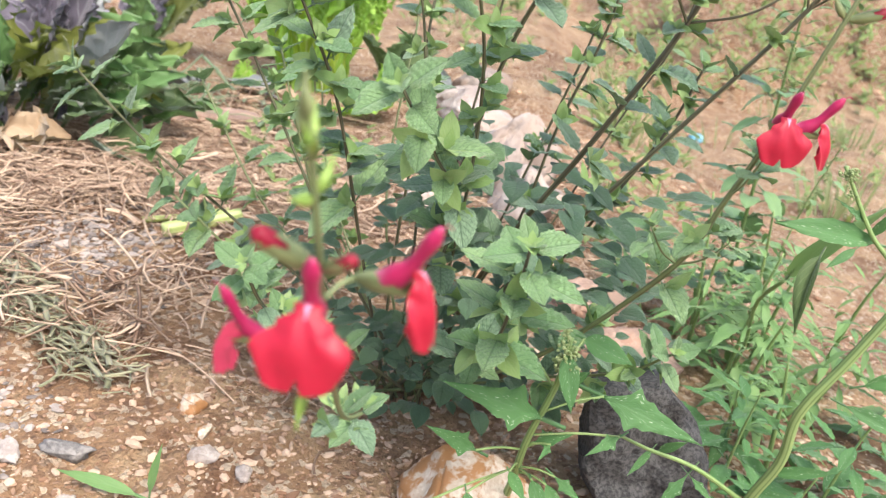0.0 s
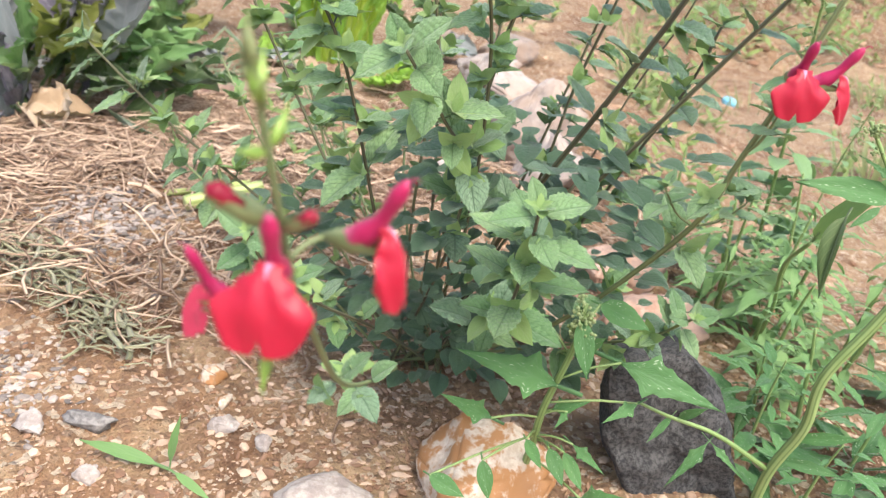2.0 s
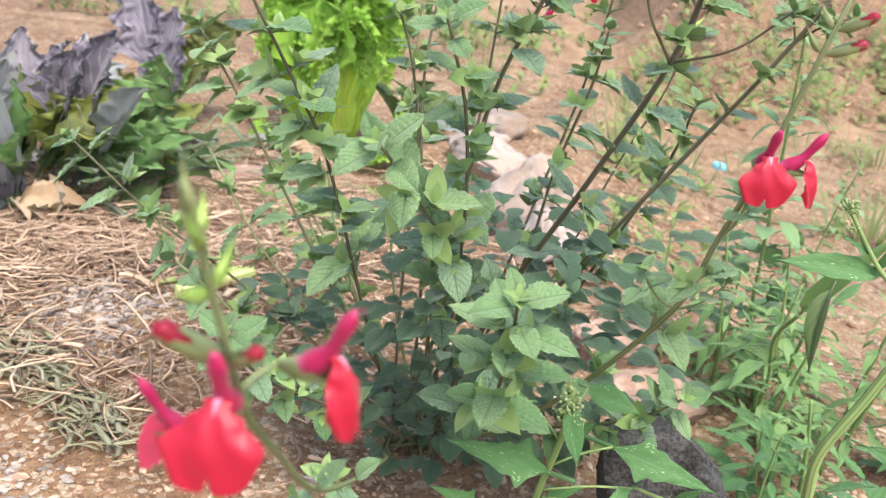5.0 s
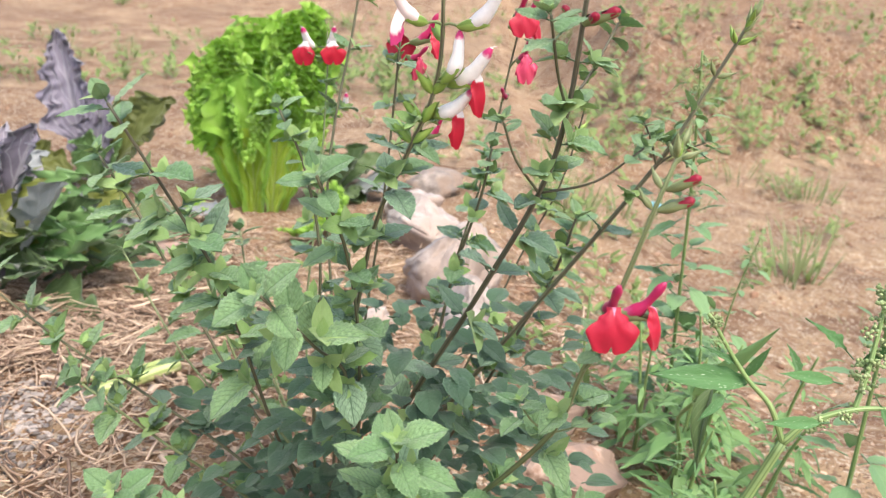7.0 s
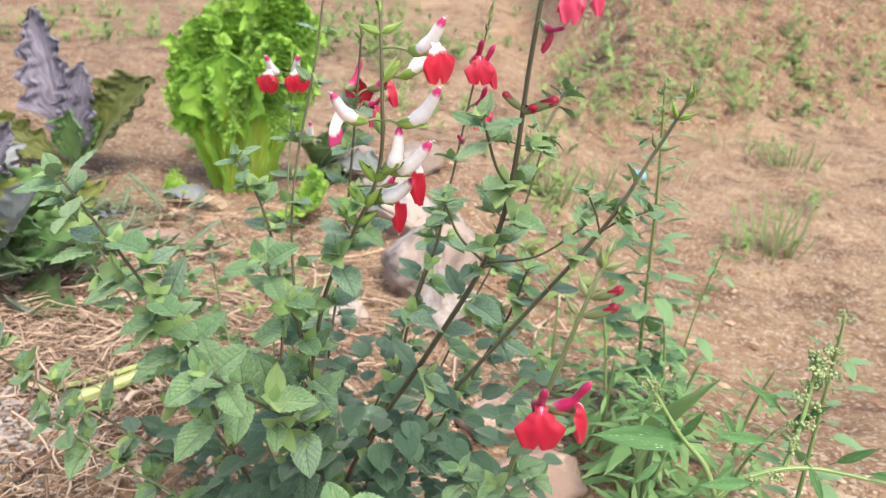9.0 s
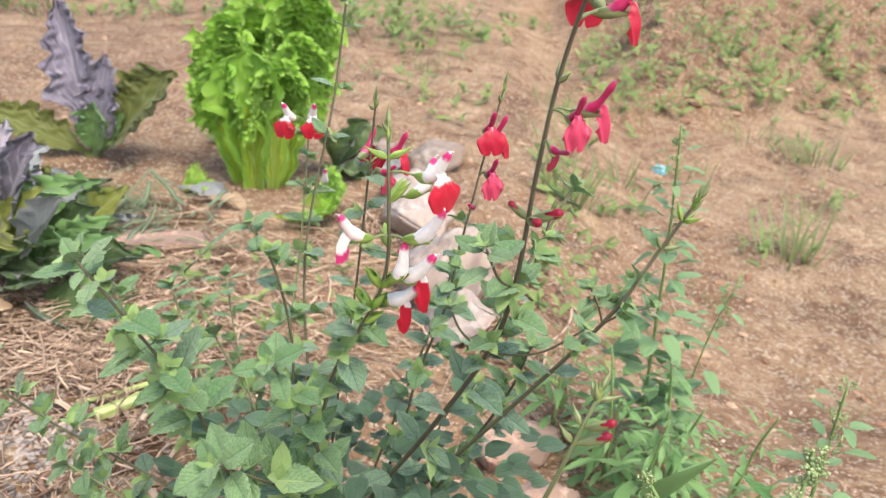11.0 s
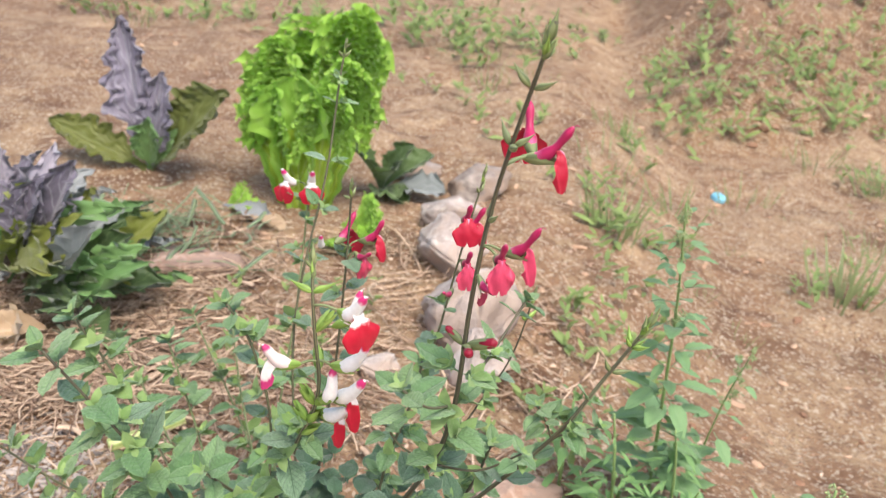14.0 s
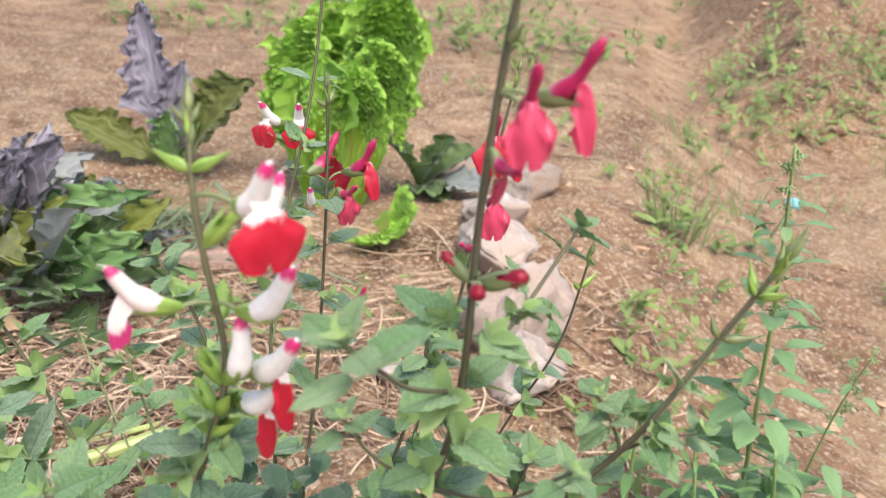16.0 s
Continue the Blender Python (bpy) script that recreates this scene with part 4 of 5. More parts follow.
flower(salvia, None, (-0.72, -0.55, 0.10), "dry", 0.85, "dry", label="withered pinkish white flower", stem_at=ln, base=(0.134, 0.463, 0.438))
flower(salvia, (0.161, 0.474, 0.404), (0.9, -0.42, 0.0), "white", 1.05, "side", label="white flower with a red lip", stem_at=ln)
flower(salvia, None, (0.6, -0.45, 0.5), "white", 0.9, "none", stem_at=ln, base=(0.141, 0.474, 0.411))
flower(salvia, (0.152, 0.481, 0.386), (0.9, -0.42, -0.15), "white", 1.0, "side", label="white flower with a red lip", stem_at=ln)
for f, outs in ((0.40, ((0.7, -0.1, 0.6), (-0.7, 0.2, 0.6))), (0.46, ((0.5, -0.2, 0.8), (-0.7, 0.1, 0.7))), (0.54, ((0.6, -0.15, 0.7), (-0.6, -0.1, 0.8))), (0.66, ((-0.3, 0.8, 0.4),)), (0.77, ((0.5, 0.3, 0.6),))):
    for out in outs:
        bud(salvia, spot(ln, f)[0], out, 0.86, False, False, True)

# back stems
st, ln = shoot([(0.060, 0.690, 0.15), (0.045, 0.720, 0.30), (0.060, 0.745, 0.430), (0.066, 0.750, 0.504), (0.070, 0.752, 0.535)], 0.0018, 0.0008)
leafy(salvia, st, ln, 0.2, 0.62, 0.04, 0.022)
leafy(salvia, st, ln, 0.74, 0.80, 0.03, 0.015, YOUNG)
bud_ring(salvia, ln, 0.90, 2, 0.6, 0, 0.2)
bud_ring(salvia, ln, 0.96, 2, 0.6, 0, 1.4)
bud_tip(salvia, ln, 0.4)
st, ln = shoot([(0.030, 0.720, 0.15), (0.030, 0.770, 0.29), (0.030, 0.792, 0.375), (0.029, 0.796, 0.410)], 0.0016, 0.0007, STEM_GREEN)
leafy(salvia, st, ln, 0.3, 0.8, 0.035, 0.020, YOUNG)
flower(salvia, (0.036, 0.785, 0.392), (0.35, -0.9, 0.0), "white", 1.0, label="white flower with a red lip", stem_at=ln)
flower(salvia, (0.011, 0.785, 0.390), (-0.35, -0.9, 0.0), "white", 1.0, label="white flower with a red lip", stem_at=ln)
bud(salvia, ln[-1], (0, 0, 1), 0.6, False, False)
flower(salvia, (0.050, 0.770, 0.345), (0.2, -0.9, 0.1), "white", 0.8, "none", stem_at=(0.034, 0.79, 0.35))
st, ln = shoot([(0.080, 0.680, 0.15), (0.095, 0.670, 0.30), (0.103, 0.658, 0.410), (0.107, 0.645, 0.465)], 0.0016, 0.0008)
leafy(salvia, st, ln, 0.25, 0.72, 0.035, 0.022)
bud_tip(salvia, ln, 0.5)
bud_ring(salvia, ln, 0.93, 2, 0.7, 0, 0.3)
flower(salvia, (0.103, 0.668, 0.410), (0.3, 0.9, 0.0), "red", 1.0, stem_at=ln)
flower(salvia, (0.130, 0.655, 0.413), (0.9, -0.3, 0.2), "red", 1.0, "redside", stem_at=ln)
flower(salvia, (0.118, 0.650, 0.397), (0.5, -0.5, -0.2), "pink", 0.8, stem_at=ln)
flower(salvia, (0.140, 0.62, 0.358), (0.8, -0.3, 0.3), "pink", 0.7, "none", stem_at=ln)
st, ln = shoot([(0.120, 0.690, 0.14), (0.155, 0.690, 0.27), (0.170, 0.684, 0.340), (0.181, 0.681, 0.412), (0.192, 0.678, 0.477)], 0.0016, 0.0008)
leafy(salvia, st, ln, 0.2, 0.66, 0.035, 0.022)
bud_tip(salvia, ln, 0.5)
bud_ring(salvia, ln, 0.94, 2, 0.7, 0, 0.3)
flower(salvia, (0.186, 0.662, 0.431), (0.3, -0.9, 0.1), "red", 1.0, stem_at=ln)
flower(salvia, (0.197, 0.672, 0.427), (0.9, -0.2, 0.2), "red", 1.0, "redside", stem_at=ln)
flower(salvia, (0.190, 0.654, 0.401), (0.3, -0.9, 0.0), "pink", 1.0, stem_at=ln)
flower(salvia, (0.176, 0.66, 0.375), (-0.2, -0.8, -0.3), "pink", 0.7, "none", stem_at=ln)
st, ln = shoot([(0.150, 0.690, 0.13), (0.200, 0.710, 0.25), (0.226, 0.704, 0.315), (0.238, 0.690, 0.385)], 0.0014, 0.0007)
leafy(salvia, st, ln, 0.3, 0.75, 0.04, 0.020)
bud_ring(salvia, ln, 0.90, 2, 0.8, 0, 0.2, False)
bud_tip(salvia, ln, 0.6)

# leafy shoots
for pts, size in (
        ([(0.035, 0.590, 0.15), (0.014, 0.550, 0.265), (-0.003, 0.532, 0.315), (-0.034, 0.508, 0.385)], 0.027),
        ([(0.010, 0.640, 0.13), (-0.040, 0.640, 0.22), (-0.075, 0.640, 0.285), (-0.099, 0.636, 0.327)], 0.027),
        ([(0.000, 0.640, 0.09), (-0.075, 0.625, 0.155), (-0.120, 0.610, 0.195), (-0.170, 0.590, 0.252)], 0.027),
        ([(0.050, 0.560, 0.09), (0.022, 0.480, 0.150), (0.010, 0.430, 0.190), (0.006, 0.400, 0.226)], 0.018),
        ([(0.080, 0.590, 0.13), (0.093, 0.529, 0.225), (0.080, 0.490, 0.264), (0.061, 0.448, 0.308)], 0.026),
        ([(0.100, 0.570, 0.10), (0.125, 0.480, 0.160), (0.132, 0.440, 0.215), (0.133, 0.422, 0.250)], 0.026),
        ([(0.090, 0.600, 0.13), (0.098, 0.540, 0.24), (0.096, 0.495, 0.315), (0.086, 0.458, 0.366)], 0.020),
        ([(0.150, 0.620, 0.13), (0.190, 0.600, 0.22), (0.215, 0.590, 0.28), (0.225, 0.585, 0.32)], 0.020),
        ([(0.130, 0.640, 0.16), (0.150, 0.630, 0.26), (0.165, 0.620, 0.32), (0.170, 0.615, 0.355)], 0.018),
        ([(0.050, 0.650, 0.15), (0.055, 0.640, 0.26), (0.045, 0.630, 0.33), (0.030, 0.620, 0.370)], 0.018),
        ([(-0.010, 0.700, 0.12), (-0.050, 0.720, 0.20), (-0.070, 0.725, 0.26)], 0.024),
        ([(0.000, 0.780, 0.06), (-0.060, 0.840, 0.12), (-0.117, 0.871, 0.200)], 0.024),
        ([(0.010, 0.760, 0.06), (-0.040, 0.820, 0.13), (-0.060, 0.840, 0.215)], 0.024),
        ([(-0.010, 0.720, 0.06), (-0.090, 0.760, 0.12), (-0.160, 0.800, 0.205)], 0.024),
        ([(0.000, 0.640, 0.06), (-0.050, 0.610, 0.12), (-0.100, 0.590, 0.175)], 0.026),
        ([(0.170, 0.600, 0.08), (0.215, 0.540, 0.130), (0.235, 0.510, 0.165)], 0.020)):
    st, ln = shoot(pts, 0.0017, 0.0010, STEM if len(pts) == 4 else STEM_GREEN)
    leafy(salvia, st, ln, 0.35, 0.86, 0.034 if size < 0.028 else 0.062, size, OVATE + YOUNG if pts[-1][0] > 0.02 else YOUNG + OVATE[:1], 0.8, random.uniform(0, 3), 0.9)
    whorl(salvia, st, ln[-1], ln[-1] - ln[-3], size * 1.1, YOUNG, random.uniform(0, 1.5))


# small rounded leaves at the foot of the bush
for x, y, z in ((0.075, 0.608, 0.068), (0.092, 0.602, 0.084), (0.085, 0.590, 0.112), (0.108, 0.608, 0.064), (0.066, 0.612, 0.100), (0.122, 0.604, 0.094), (0.055, 0.620, 0.072)):
    st, ln = shoot([(x * 0.8 + 0.014, 0.640, z * 0.7), (x, y + 0.012, z)], 0.0008, 0.0006, STEM_GREEN)
    for k in range(5):
        a = k * 1.25 + x * 90
        leaf(st, OVATE, ln[-1] - k * 0.003 * Vector((0, 0, 1)), (math.cos(a), -0.5 + 0.6 * math.sin(a), 0.25), (0, -0.7, 0.7), random.uniform(0.012, 0.018), 1.35)


# dense inner leaves, their colour darkened for shade, and the small shoots in the axils, as two parts
def leaf_heap(name, poses, outline, material, parent, nu=6, nv=2):
    bm = bmesh.new()
    blade(bm, outline, nu=nu, nv=nv, cup=0.2, droop=0.15)
    one = to_mesh("one", bm, material)
    co = np.array([v.co for v in one.vertices])
    uvs = np.array([d.uv for d in one.uv_layers[0].data])
    polys = [tuple(p.vertices) for p in one.polygons]
    verts, faces = [], []
    for m in poses:
        r, k = np.array(m), len(verts) * len(co)
        verts.append(co @ r[:3, :3].T + r[:3, 3])
        faces += [tuple(k + j for j in p) for p in polys]
    me = bpy.data.meshes.new(name)
    me.from_pydata(np.concatenate(verts).tolist(), [], faces)
    me.uv_layers.new().data.foreach_set("uv", np.tile(uvs, (len(poses), 1)).ravel())
    me.materials.append(material)
    me.shade_smooth()
    bpy.data.meshes.remove(one)
    return part(name, me, material, parent, kind="stuff") if parent else new(name, me)


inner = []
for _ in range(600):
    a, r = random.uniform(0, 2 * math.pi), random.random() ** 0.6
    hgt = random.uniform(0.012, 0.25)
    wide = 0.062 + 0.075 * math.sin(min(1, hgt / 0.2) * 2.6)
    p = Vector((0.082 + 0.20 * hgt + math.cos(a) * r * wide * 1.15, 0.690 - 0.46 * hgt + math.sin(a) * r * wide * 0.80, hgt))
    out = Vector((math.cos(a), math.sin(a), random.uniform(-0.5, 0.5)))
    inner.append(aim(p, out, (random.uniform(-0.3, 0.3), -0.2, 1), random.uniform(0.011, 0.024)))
leaf_heap("inner_foliage", inner, ovate(0.34, 0.04), LEAF_SHADED, salvia, 8)
leaf_heap("axil_foliage", TINY, ovate(0.27), LEAF_TINY, salvia, 5)


# ---- goosefoot weeds ----
def seed_head(plant, parent, line, size=0.006, n=40, spread=0.006):
    bm = bmesh.new()
    for i in range(max(8, n // 3)):
        p, d = spot(line, random.uniform(0.0, 1.0))
        middle = p + Vector((random.gauss(0, 1), random.gauss(0, 1), random.gauss(0, 1))) * spread * 0.55
        for k in range(14):
            off = Vector((random.gauss(0, 1), random.gauss(0, 1), random.gauss(0, 1))) * size * 0.30
            bmesh.ops.create_icosphere(bm, subdivisions=1, radius=size * random.uniform(0.13, 0.24), matrix=Matrix.Translation(middle + off))
    return part("seed_head", bm, SEEDS, parent, kind="stuff")


def set_leaf(stem, base, tip, kinds, width=1.0, face=(0, -0.75, 0.6)):
    b, e = Vector(base), Vector(tip)
    size = (e - b).length * 0.93
    return part(kinds[0].name.split(".")[0], random.choice(kinds), None, stem, "", aim(b, e - b, face, (size * width, size, size)))


front = thing("goosefoot_weed", (0.158, 0.545, height(0.158, 0.545)), "bushy goosefoot weed with lobed speckled leaves between stones", "weed", "goosefoot weeds")
st, ln = stem_line("stem", front, [(0.158, 0.545, -0.005), (0.160, 0.515, 0.05), (0.160, 0.49, 0.10), (0.168, 0.478, 0.150), (0.170, 0.478, 0.180)], 0.0032, 0.0014, STEM_WEED)
seed_head(front, st, ln[-6:], 0.006, 45, 0.006)
for b, e, kinds in (((0.169, 0.475, 0.172), (0.177, 0.455, 0.143), OBLONG), ((0.198, 0.490, 0.140), (0.262, 0.470, 0.132), FOOT), ((0.164, 0.480, 0.124), (0.103, 0.460, 0.151), FOOT), ((0.130, 0.470, 0.101), (0.098, 0.450, 0.126), FOOT),
                    ((0.212, 0.485, 0.118), (0.190, 0.465, 0.113), FOOT), ((0.147, 0.490, 0.162), (0.116, 0.480, 0.166), OBLONG), ((0.179, 0.490, 0.175), (0.208, 0.475, 0.173), OBLONG), ((0.182, 0.490, 0.078), (0.204, 0.475, 0.070), FOOT),
                    ((0.178, 0.490, 0.071), (0.192, 0.470, 0.058), OBLONG), ((0.168, 0.485, 0.076), (0.179, 0.465, 0.064), OBLONG), ((0.153, 0.480, 0.083), (0.164, 0.460, 0.078), OBLONG), ((0.129, 0.460, 0.078), (0.137, 0.445, 0.059), OBLONG),
                    ((0.101, 0.440, 0.077), (0.123, 0.430, 0.074), OBLONG), ((0.192, 0.480, 0.047), (0.215, 0.460, 0.068), FOOT), ((0.174, 0.485, 0.104), (0.166, 0.470, 0.100), FOOT), ((0.170, 0.490, 0.140), (0.185, 0.480, 0.160), OBLONG), ((0.165, 0.490, 0.10), (0.185, 0.480, 0.118), FOOT)):
    set_leaf(st, b, e, kinds)
    foot, _ = spot(ln, min(0.95, max(0.18, 0.85 * b[2] / 0.19)))
    bm = bmesh.new()
    tube(bm, glide([foot, foot.lerp(Vector(b), 0.5) + Vector((0, 0, 0.002)), Vector(b)], 5), 0.0008, 5)
    part("leaf_stalk", bm, STEM_WEED, st)

tall = thing("goosefoot_weed", (0.300, 0.530, height(0.300, 0.530)), "tall goosefoot weed with a thick ribbed stem and seed heads", "weed", "goosefoot weeds")
st, ln = stem_line("stem", tall, [(0.312, 0.530, -0.01), (0.307, 0.512, 0.065), (0.313, 0.500, 0.112), (0.311, 0.495, 0.150), (0.325, 0.492, 0.190), (0.338, 0.490, 0.228)], 0.0036, 0.0026, STEM_WEED)
stL, lnL = stem_line("branch", tall, [ln[-1], (0.328, 0.492, 0.249), (0.313, 0.497, 0.264), (0.290, 0.500, 0.296)], 0.0018, 0.0010, STEM_WEED)
stR, lnR = stem_line("branch", tall, [(0.372, 0.490, 0.250), (0.378, 0.497, 0.270), (0.383, 0.505, 0.293), (0.386, 0.512, 0.314)], 0.0016, 0.0010, STEM_WEED)
stS, lnS = stem_line("branch", tall, [ln[-1], (0.352, 0.490, 0.243), (0.385, 0.490, 0.253), (0.440, 0.490, 0.245)], 0.0024, 0.0009, STEM_WEED)
stB, lnB = stem_line("branch", tall, [(0.306, 0.511, 0.070), (0.266, 0.502, 0.095), (0.234, 0.496, 0.106), (0.213, 0.490, 0.116)], 0.0017, 0.0009, STEM_WEED)
seed_head(tall, stR, lnR[4:], 0.006, 70, 0.007)
seed_head(tall, stS, lnS[6:11], 0.005, 30, 0.006)
seed_head(tall, stL, lnL[-3:], 0.004, 20, 0.003)
for s, b, e in ((stB, (0.262, 0.500, 0.090), (0.238, 0.480, 0.062)), (stB, (0.264, 0.500, 0.090), (0.284, 0.480, 0.080)), (stB, (0.236, 0.497, 0.106), (0.222, 0.485, 0.090)), (stB, (0.240, 0.497, 0.106), (0.250, 0.485, 0.122)), (st, (0.312, 0.505, 0.100), (0.345, 0.490, 0.118)), (st, (0.310, 0.51, 0.08), (0.350, 0.50, 0.082)),
                (stL, (0.318, 0.500, 0.258), (0.258, 0.485, 0.268)), (stL, (0.310, 0.500, 0.268), (0.276, 0.485, 0.289)), (stL, (0.314, 0.500, 0.260), (0.327, 0.485, 0.296)), (stR, (0.351, 0.480, 0.247), (0.302, 0.465, 0.251)),
                (stR, (0.345, 0.500, 0.263), (0.325, 0.485, 0.298)), (stR, (0.363, 0.500, 0.262), (0.313, 0.485, 0.274)), (stR, (0.373, 0.515, 0.275), (0.339, 0.505, 0.306)), (stL, (0.296, 0.470, 0.262), (0.274, 0.455, 0.249)),
                (stR, (0.380, 0.510, 0.270), (0.400, 0.490, 0.300)), (stS, (0.400, 0.490, 0.258), (0.425, 0.475, 0.285)), (stS, (0.420, 0.490, 0.252), (0.450, 0.470, 0.262)), (stS, (0.385, 0.490, 0.255), (0.400, 0.470, 0.225)),
                (st, (0.340, 0.495, 0.175), (0.375, 0.480, 0.200)), (st, (0.335, 0.495, 0.16), (0.380, 0.48, 0.150)), (st, (0.308, 0.505, 0.13), (0.290, 0.495, 0.150))):
    if b[2] > 0.2 and b[0] != 0.318:
        e = Vector(b).lerp(Vector(e), 0.70)
    set_leaf(s, b, e, OBLONG if random.random() < 0.7 else FOOT, 0.6)


def upright_weed(name, x, y, tall_m, n, kinds, size, label, group="", lean=(0, 0), seeds=False, radius=0.0025):
    z = height(x, y)
    w = thing(name, (x, y, z), label, "weed", group)
    st, ln = stem_line("stem", w, [(x, y, z - 0.01), (x + 0.3 * lean[0], y + 0.3 * lean[1], z + 0.35 * tall_m), (x + 0.6 * lean[0], y + 0.6 * lean[1], z + 0.7 * tall_m), (x + lean[0], y + lean[1], z + tall_m)], radius, radius * 0.4, STEM_WEED)
    for i in range(n):
        f = 0.06 + 0.9 * (i + random.uniform(-0.3, 0.3)) / n
        p, d = spot(ln, min(max(f, 0.03), 0.98))
        a = i * 2.4
        out = Vector((math.cos(a), math.sin(a), random.uniform(-0.55, 0.6)))
        leaf(st, kinds, p + 0.01 * out, out, (0, 0, 1), size * (1.15 - 0.9 * f) * random.uniform(0.7, 1.2), 0.85)
    if seeds:
        seed_head(w, st, ln[-8:], 0.005, 60, 0.007)
    return w


upright_weed("goosefoot_weed", 0.410, 0.985, 0.43, 80, BROAD, 0.050, "upright goosefoot weed with dull green leaves on open soil", "goosefoot weeds", (-0.055, -0.13), True)
upright_weed("goosefoot_weed", 0.50, 0.72, 0.27, 26, BROAD, 0.045, "young goosefoot weed topped with pale seed heads", "goosefoot weeds", (-0.02, -0.04), True)
upright_weed("goosefoot_weed", 0.455, 1.02, 0.25, 22, BROAD, 0.04, "thin goosefoot weed behind the taller one", "goosefoot weeds", (0.02, -0.06), True, 0.0015)
BUSHY = [leaf_mesh("lance_leaf", LANCE, lanceolate(0.115 + 0.03 * k), nu=12, nv=2, cup=0.18, droop=0.1 + 0.25 * k, seed=k, wave=0.02) for k in range(3)]
for x, y, h, n, s in ((0.372, 0.800, 0.12, 34, 0.080), (0.400, 0.830, 0.13, 30, 0.075), (0.350, 0.868, 0.11, 26, 0.070), (0.360, 0.720, 0.10, 26, 0.062), (0.440, 0.760, 0.10, 22, 0.066), (0.360, 0.900, 0.13, 26, 0.070), (0.300, 0.960, 0.12, 24, 0.065), (0.430, 0.930, 0.13, 24, 0.070), (0.480, 0.850, 0.12, 22, 0.065), (0.380, 0.660, 0.09, 22, 0.055)):
    upright_weed("lance_leaved_weed", x, y, 1.25 * h, int(1.6 * n), BUSHY, 0.66 * s, "low weed with long narrow green leaves", "lance-leaved weeds", (random.uniform(-0.03, 0.03), random.uniform(-0.05, 0)))
for x, y, h, n, s in ((0.345, 0.545, 0.09, 22, 0.050), (0.395, 0.600, 0.12, 26, 0.055), (0.330, 0.620, 0.10, 24, 0.050), (0.350, 0.680, 0.08, 18, 0.045)):
    upright_weed("goosefoot_weed", x, y, h, n, OBLONG, s, "low goosefoot weed with dull green leaves beside the dark stone", "goosefoot weeds", (random.uniform(-0.02, 0.02), -0.02), False, 0.0016)
# one broad leaf that rises over the weeds, its far half turned dark
bl = thing("broad_leaf_shoot", (0.375, 0.80, height(0.375, 0.80)), "broad bright leaf rising from the weeds beside a dark curled one", "weed")
leaf(bl, [LONG[2]], (0.326, 0.620, 0.182), (-0.014, -0.096, 0.081), (-0.7, -0.5, -0.2), 0.085, 0.6)
leaf(bl, [SHINY], (0.320, 0.560, 0.232), (-0.25, -0.4, -0.5), (-0.6, -0.4, 0.6), 0.05, 0.6)
bm = bmesh.new()
tube(bm, glide([(0.375, 0.80, height(0.375, 0.80)), (0.36, 0.74, 0.07), (0.333, 0.672, 0.14), (0.326, 0.618, 0.183)], 10), 0.0016, 6)
part("stalk", bm, STEM_WEED, bl)

# small plants on the bare soil
gs = thing("grass_seedling", (-0.071, 0.486, height(-0.071, 0.486)), "bright green grass seedling with arching blades", "grass")
for out, s in (((-0.9, -0.05, 0.25), 0.055), ((0.1, 0.1, 1.0), 0.035), ((0.8, -0.4, -0.05), 0.035)):
    leaf(gs, LONG, (-0.071, 0.486, 0.004 + height(-0.071, 0.486)), out, (0, -0.5, 1), s)
sp = thing("clover_seedling", (-0.192, 0.479, height(-0.192, 0.479)), "tiny seedling with rounded leaves on the soil", "seedling")
for k in range(6):
    leaf(sp, YOUNG, (-0.192, 0.479, height(-0.192, 0.479) + 0.004), (math.cos(k * 1.05), math.sin(k * 1.05), 0.4), (0, 0, 1), 0.008, 1.3)


# ---- salad plants ----
def ruffle(bm, uv, width, cup, droop, seed):
    """Tight curls in rows along the upper edge of a lettuce leaf."""
    n = 150
    for row in range(8):
        inset = 0.04 + 0.115 * row
        strip = []
        for i in range(n + 1):
            a = math.pi * (i / n * 1.5 - 0.25)
            e = (1 - inset) * (1 + 0.40 * noise.noise((2.6 * math.cos(a), 2.6 * math.sin(a), seed)))
            x, v = math.cos(a) * width * e * 1.02, 0.70 + 0.30 * e * math.sin(a)
            away = Vector((math.cos(a), math.sin(a), 0))
            curl = 0.7 * math.sin(i * 0.95 + 2.1 * row + seed) + 1.6 * noise.noise((i * 0.23, row * 3.0, seed))
            side = math.cos(i * 0.95 + 2.1 * row + seed)
            base = Vector((x, v, cup * x * x / width * 2 - droop * v * v + 0.012))
            line = []
            for k in range(4):
                q = k / 3
                flare = 0.046 * q * (0.7 + 0.5 * noise.noise((i * 0.4, row * 2.0, seed + 3)))
                line.append(bm.verts.new(base + away * (0.075 * q * (1 - 0.5 * q)) + Vector((-away.y, away.x, 0)) * side * flare + Vector((0, 0, 0.030 * q + 1.3 * curl * flare))))
            strip.append(line)
        for i in range(n):
            for k in range(3):
                f = bm.faces.new((strip[i][k], strip[i + 1][k], strip[i + 1][k + 1], strip[i][k + 1]))
                f.material_index = 1
                for loop in f.loops:
                    loop[uv].uv = (0.55 + 0.1 * k, 0.1 * row + i / n)


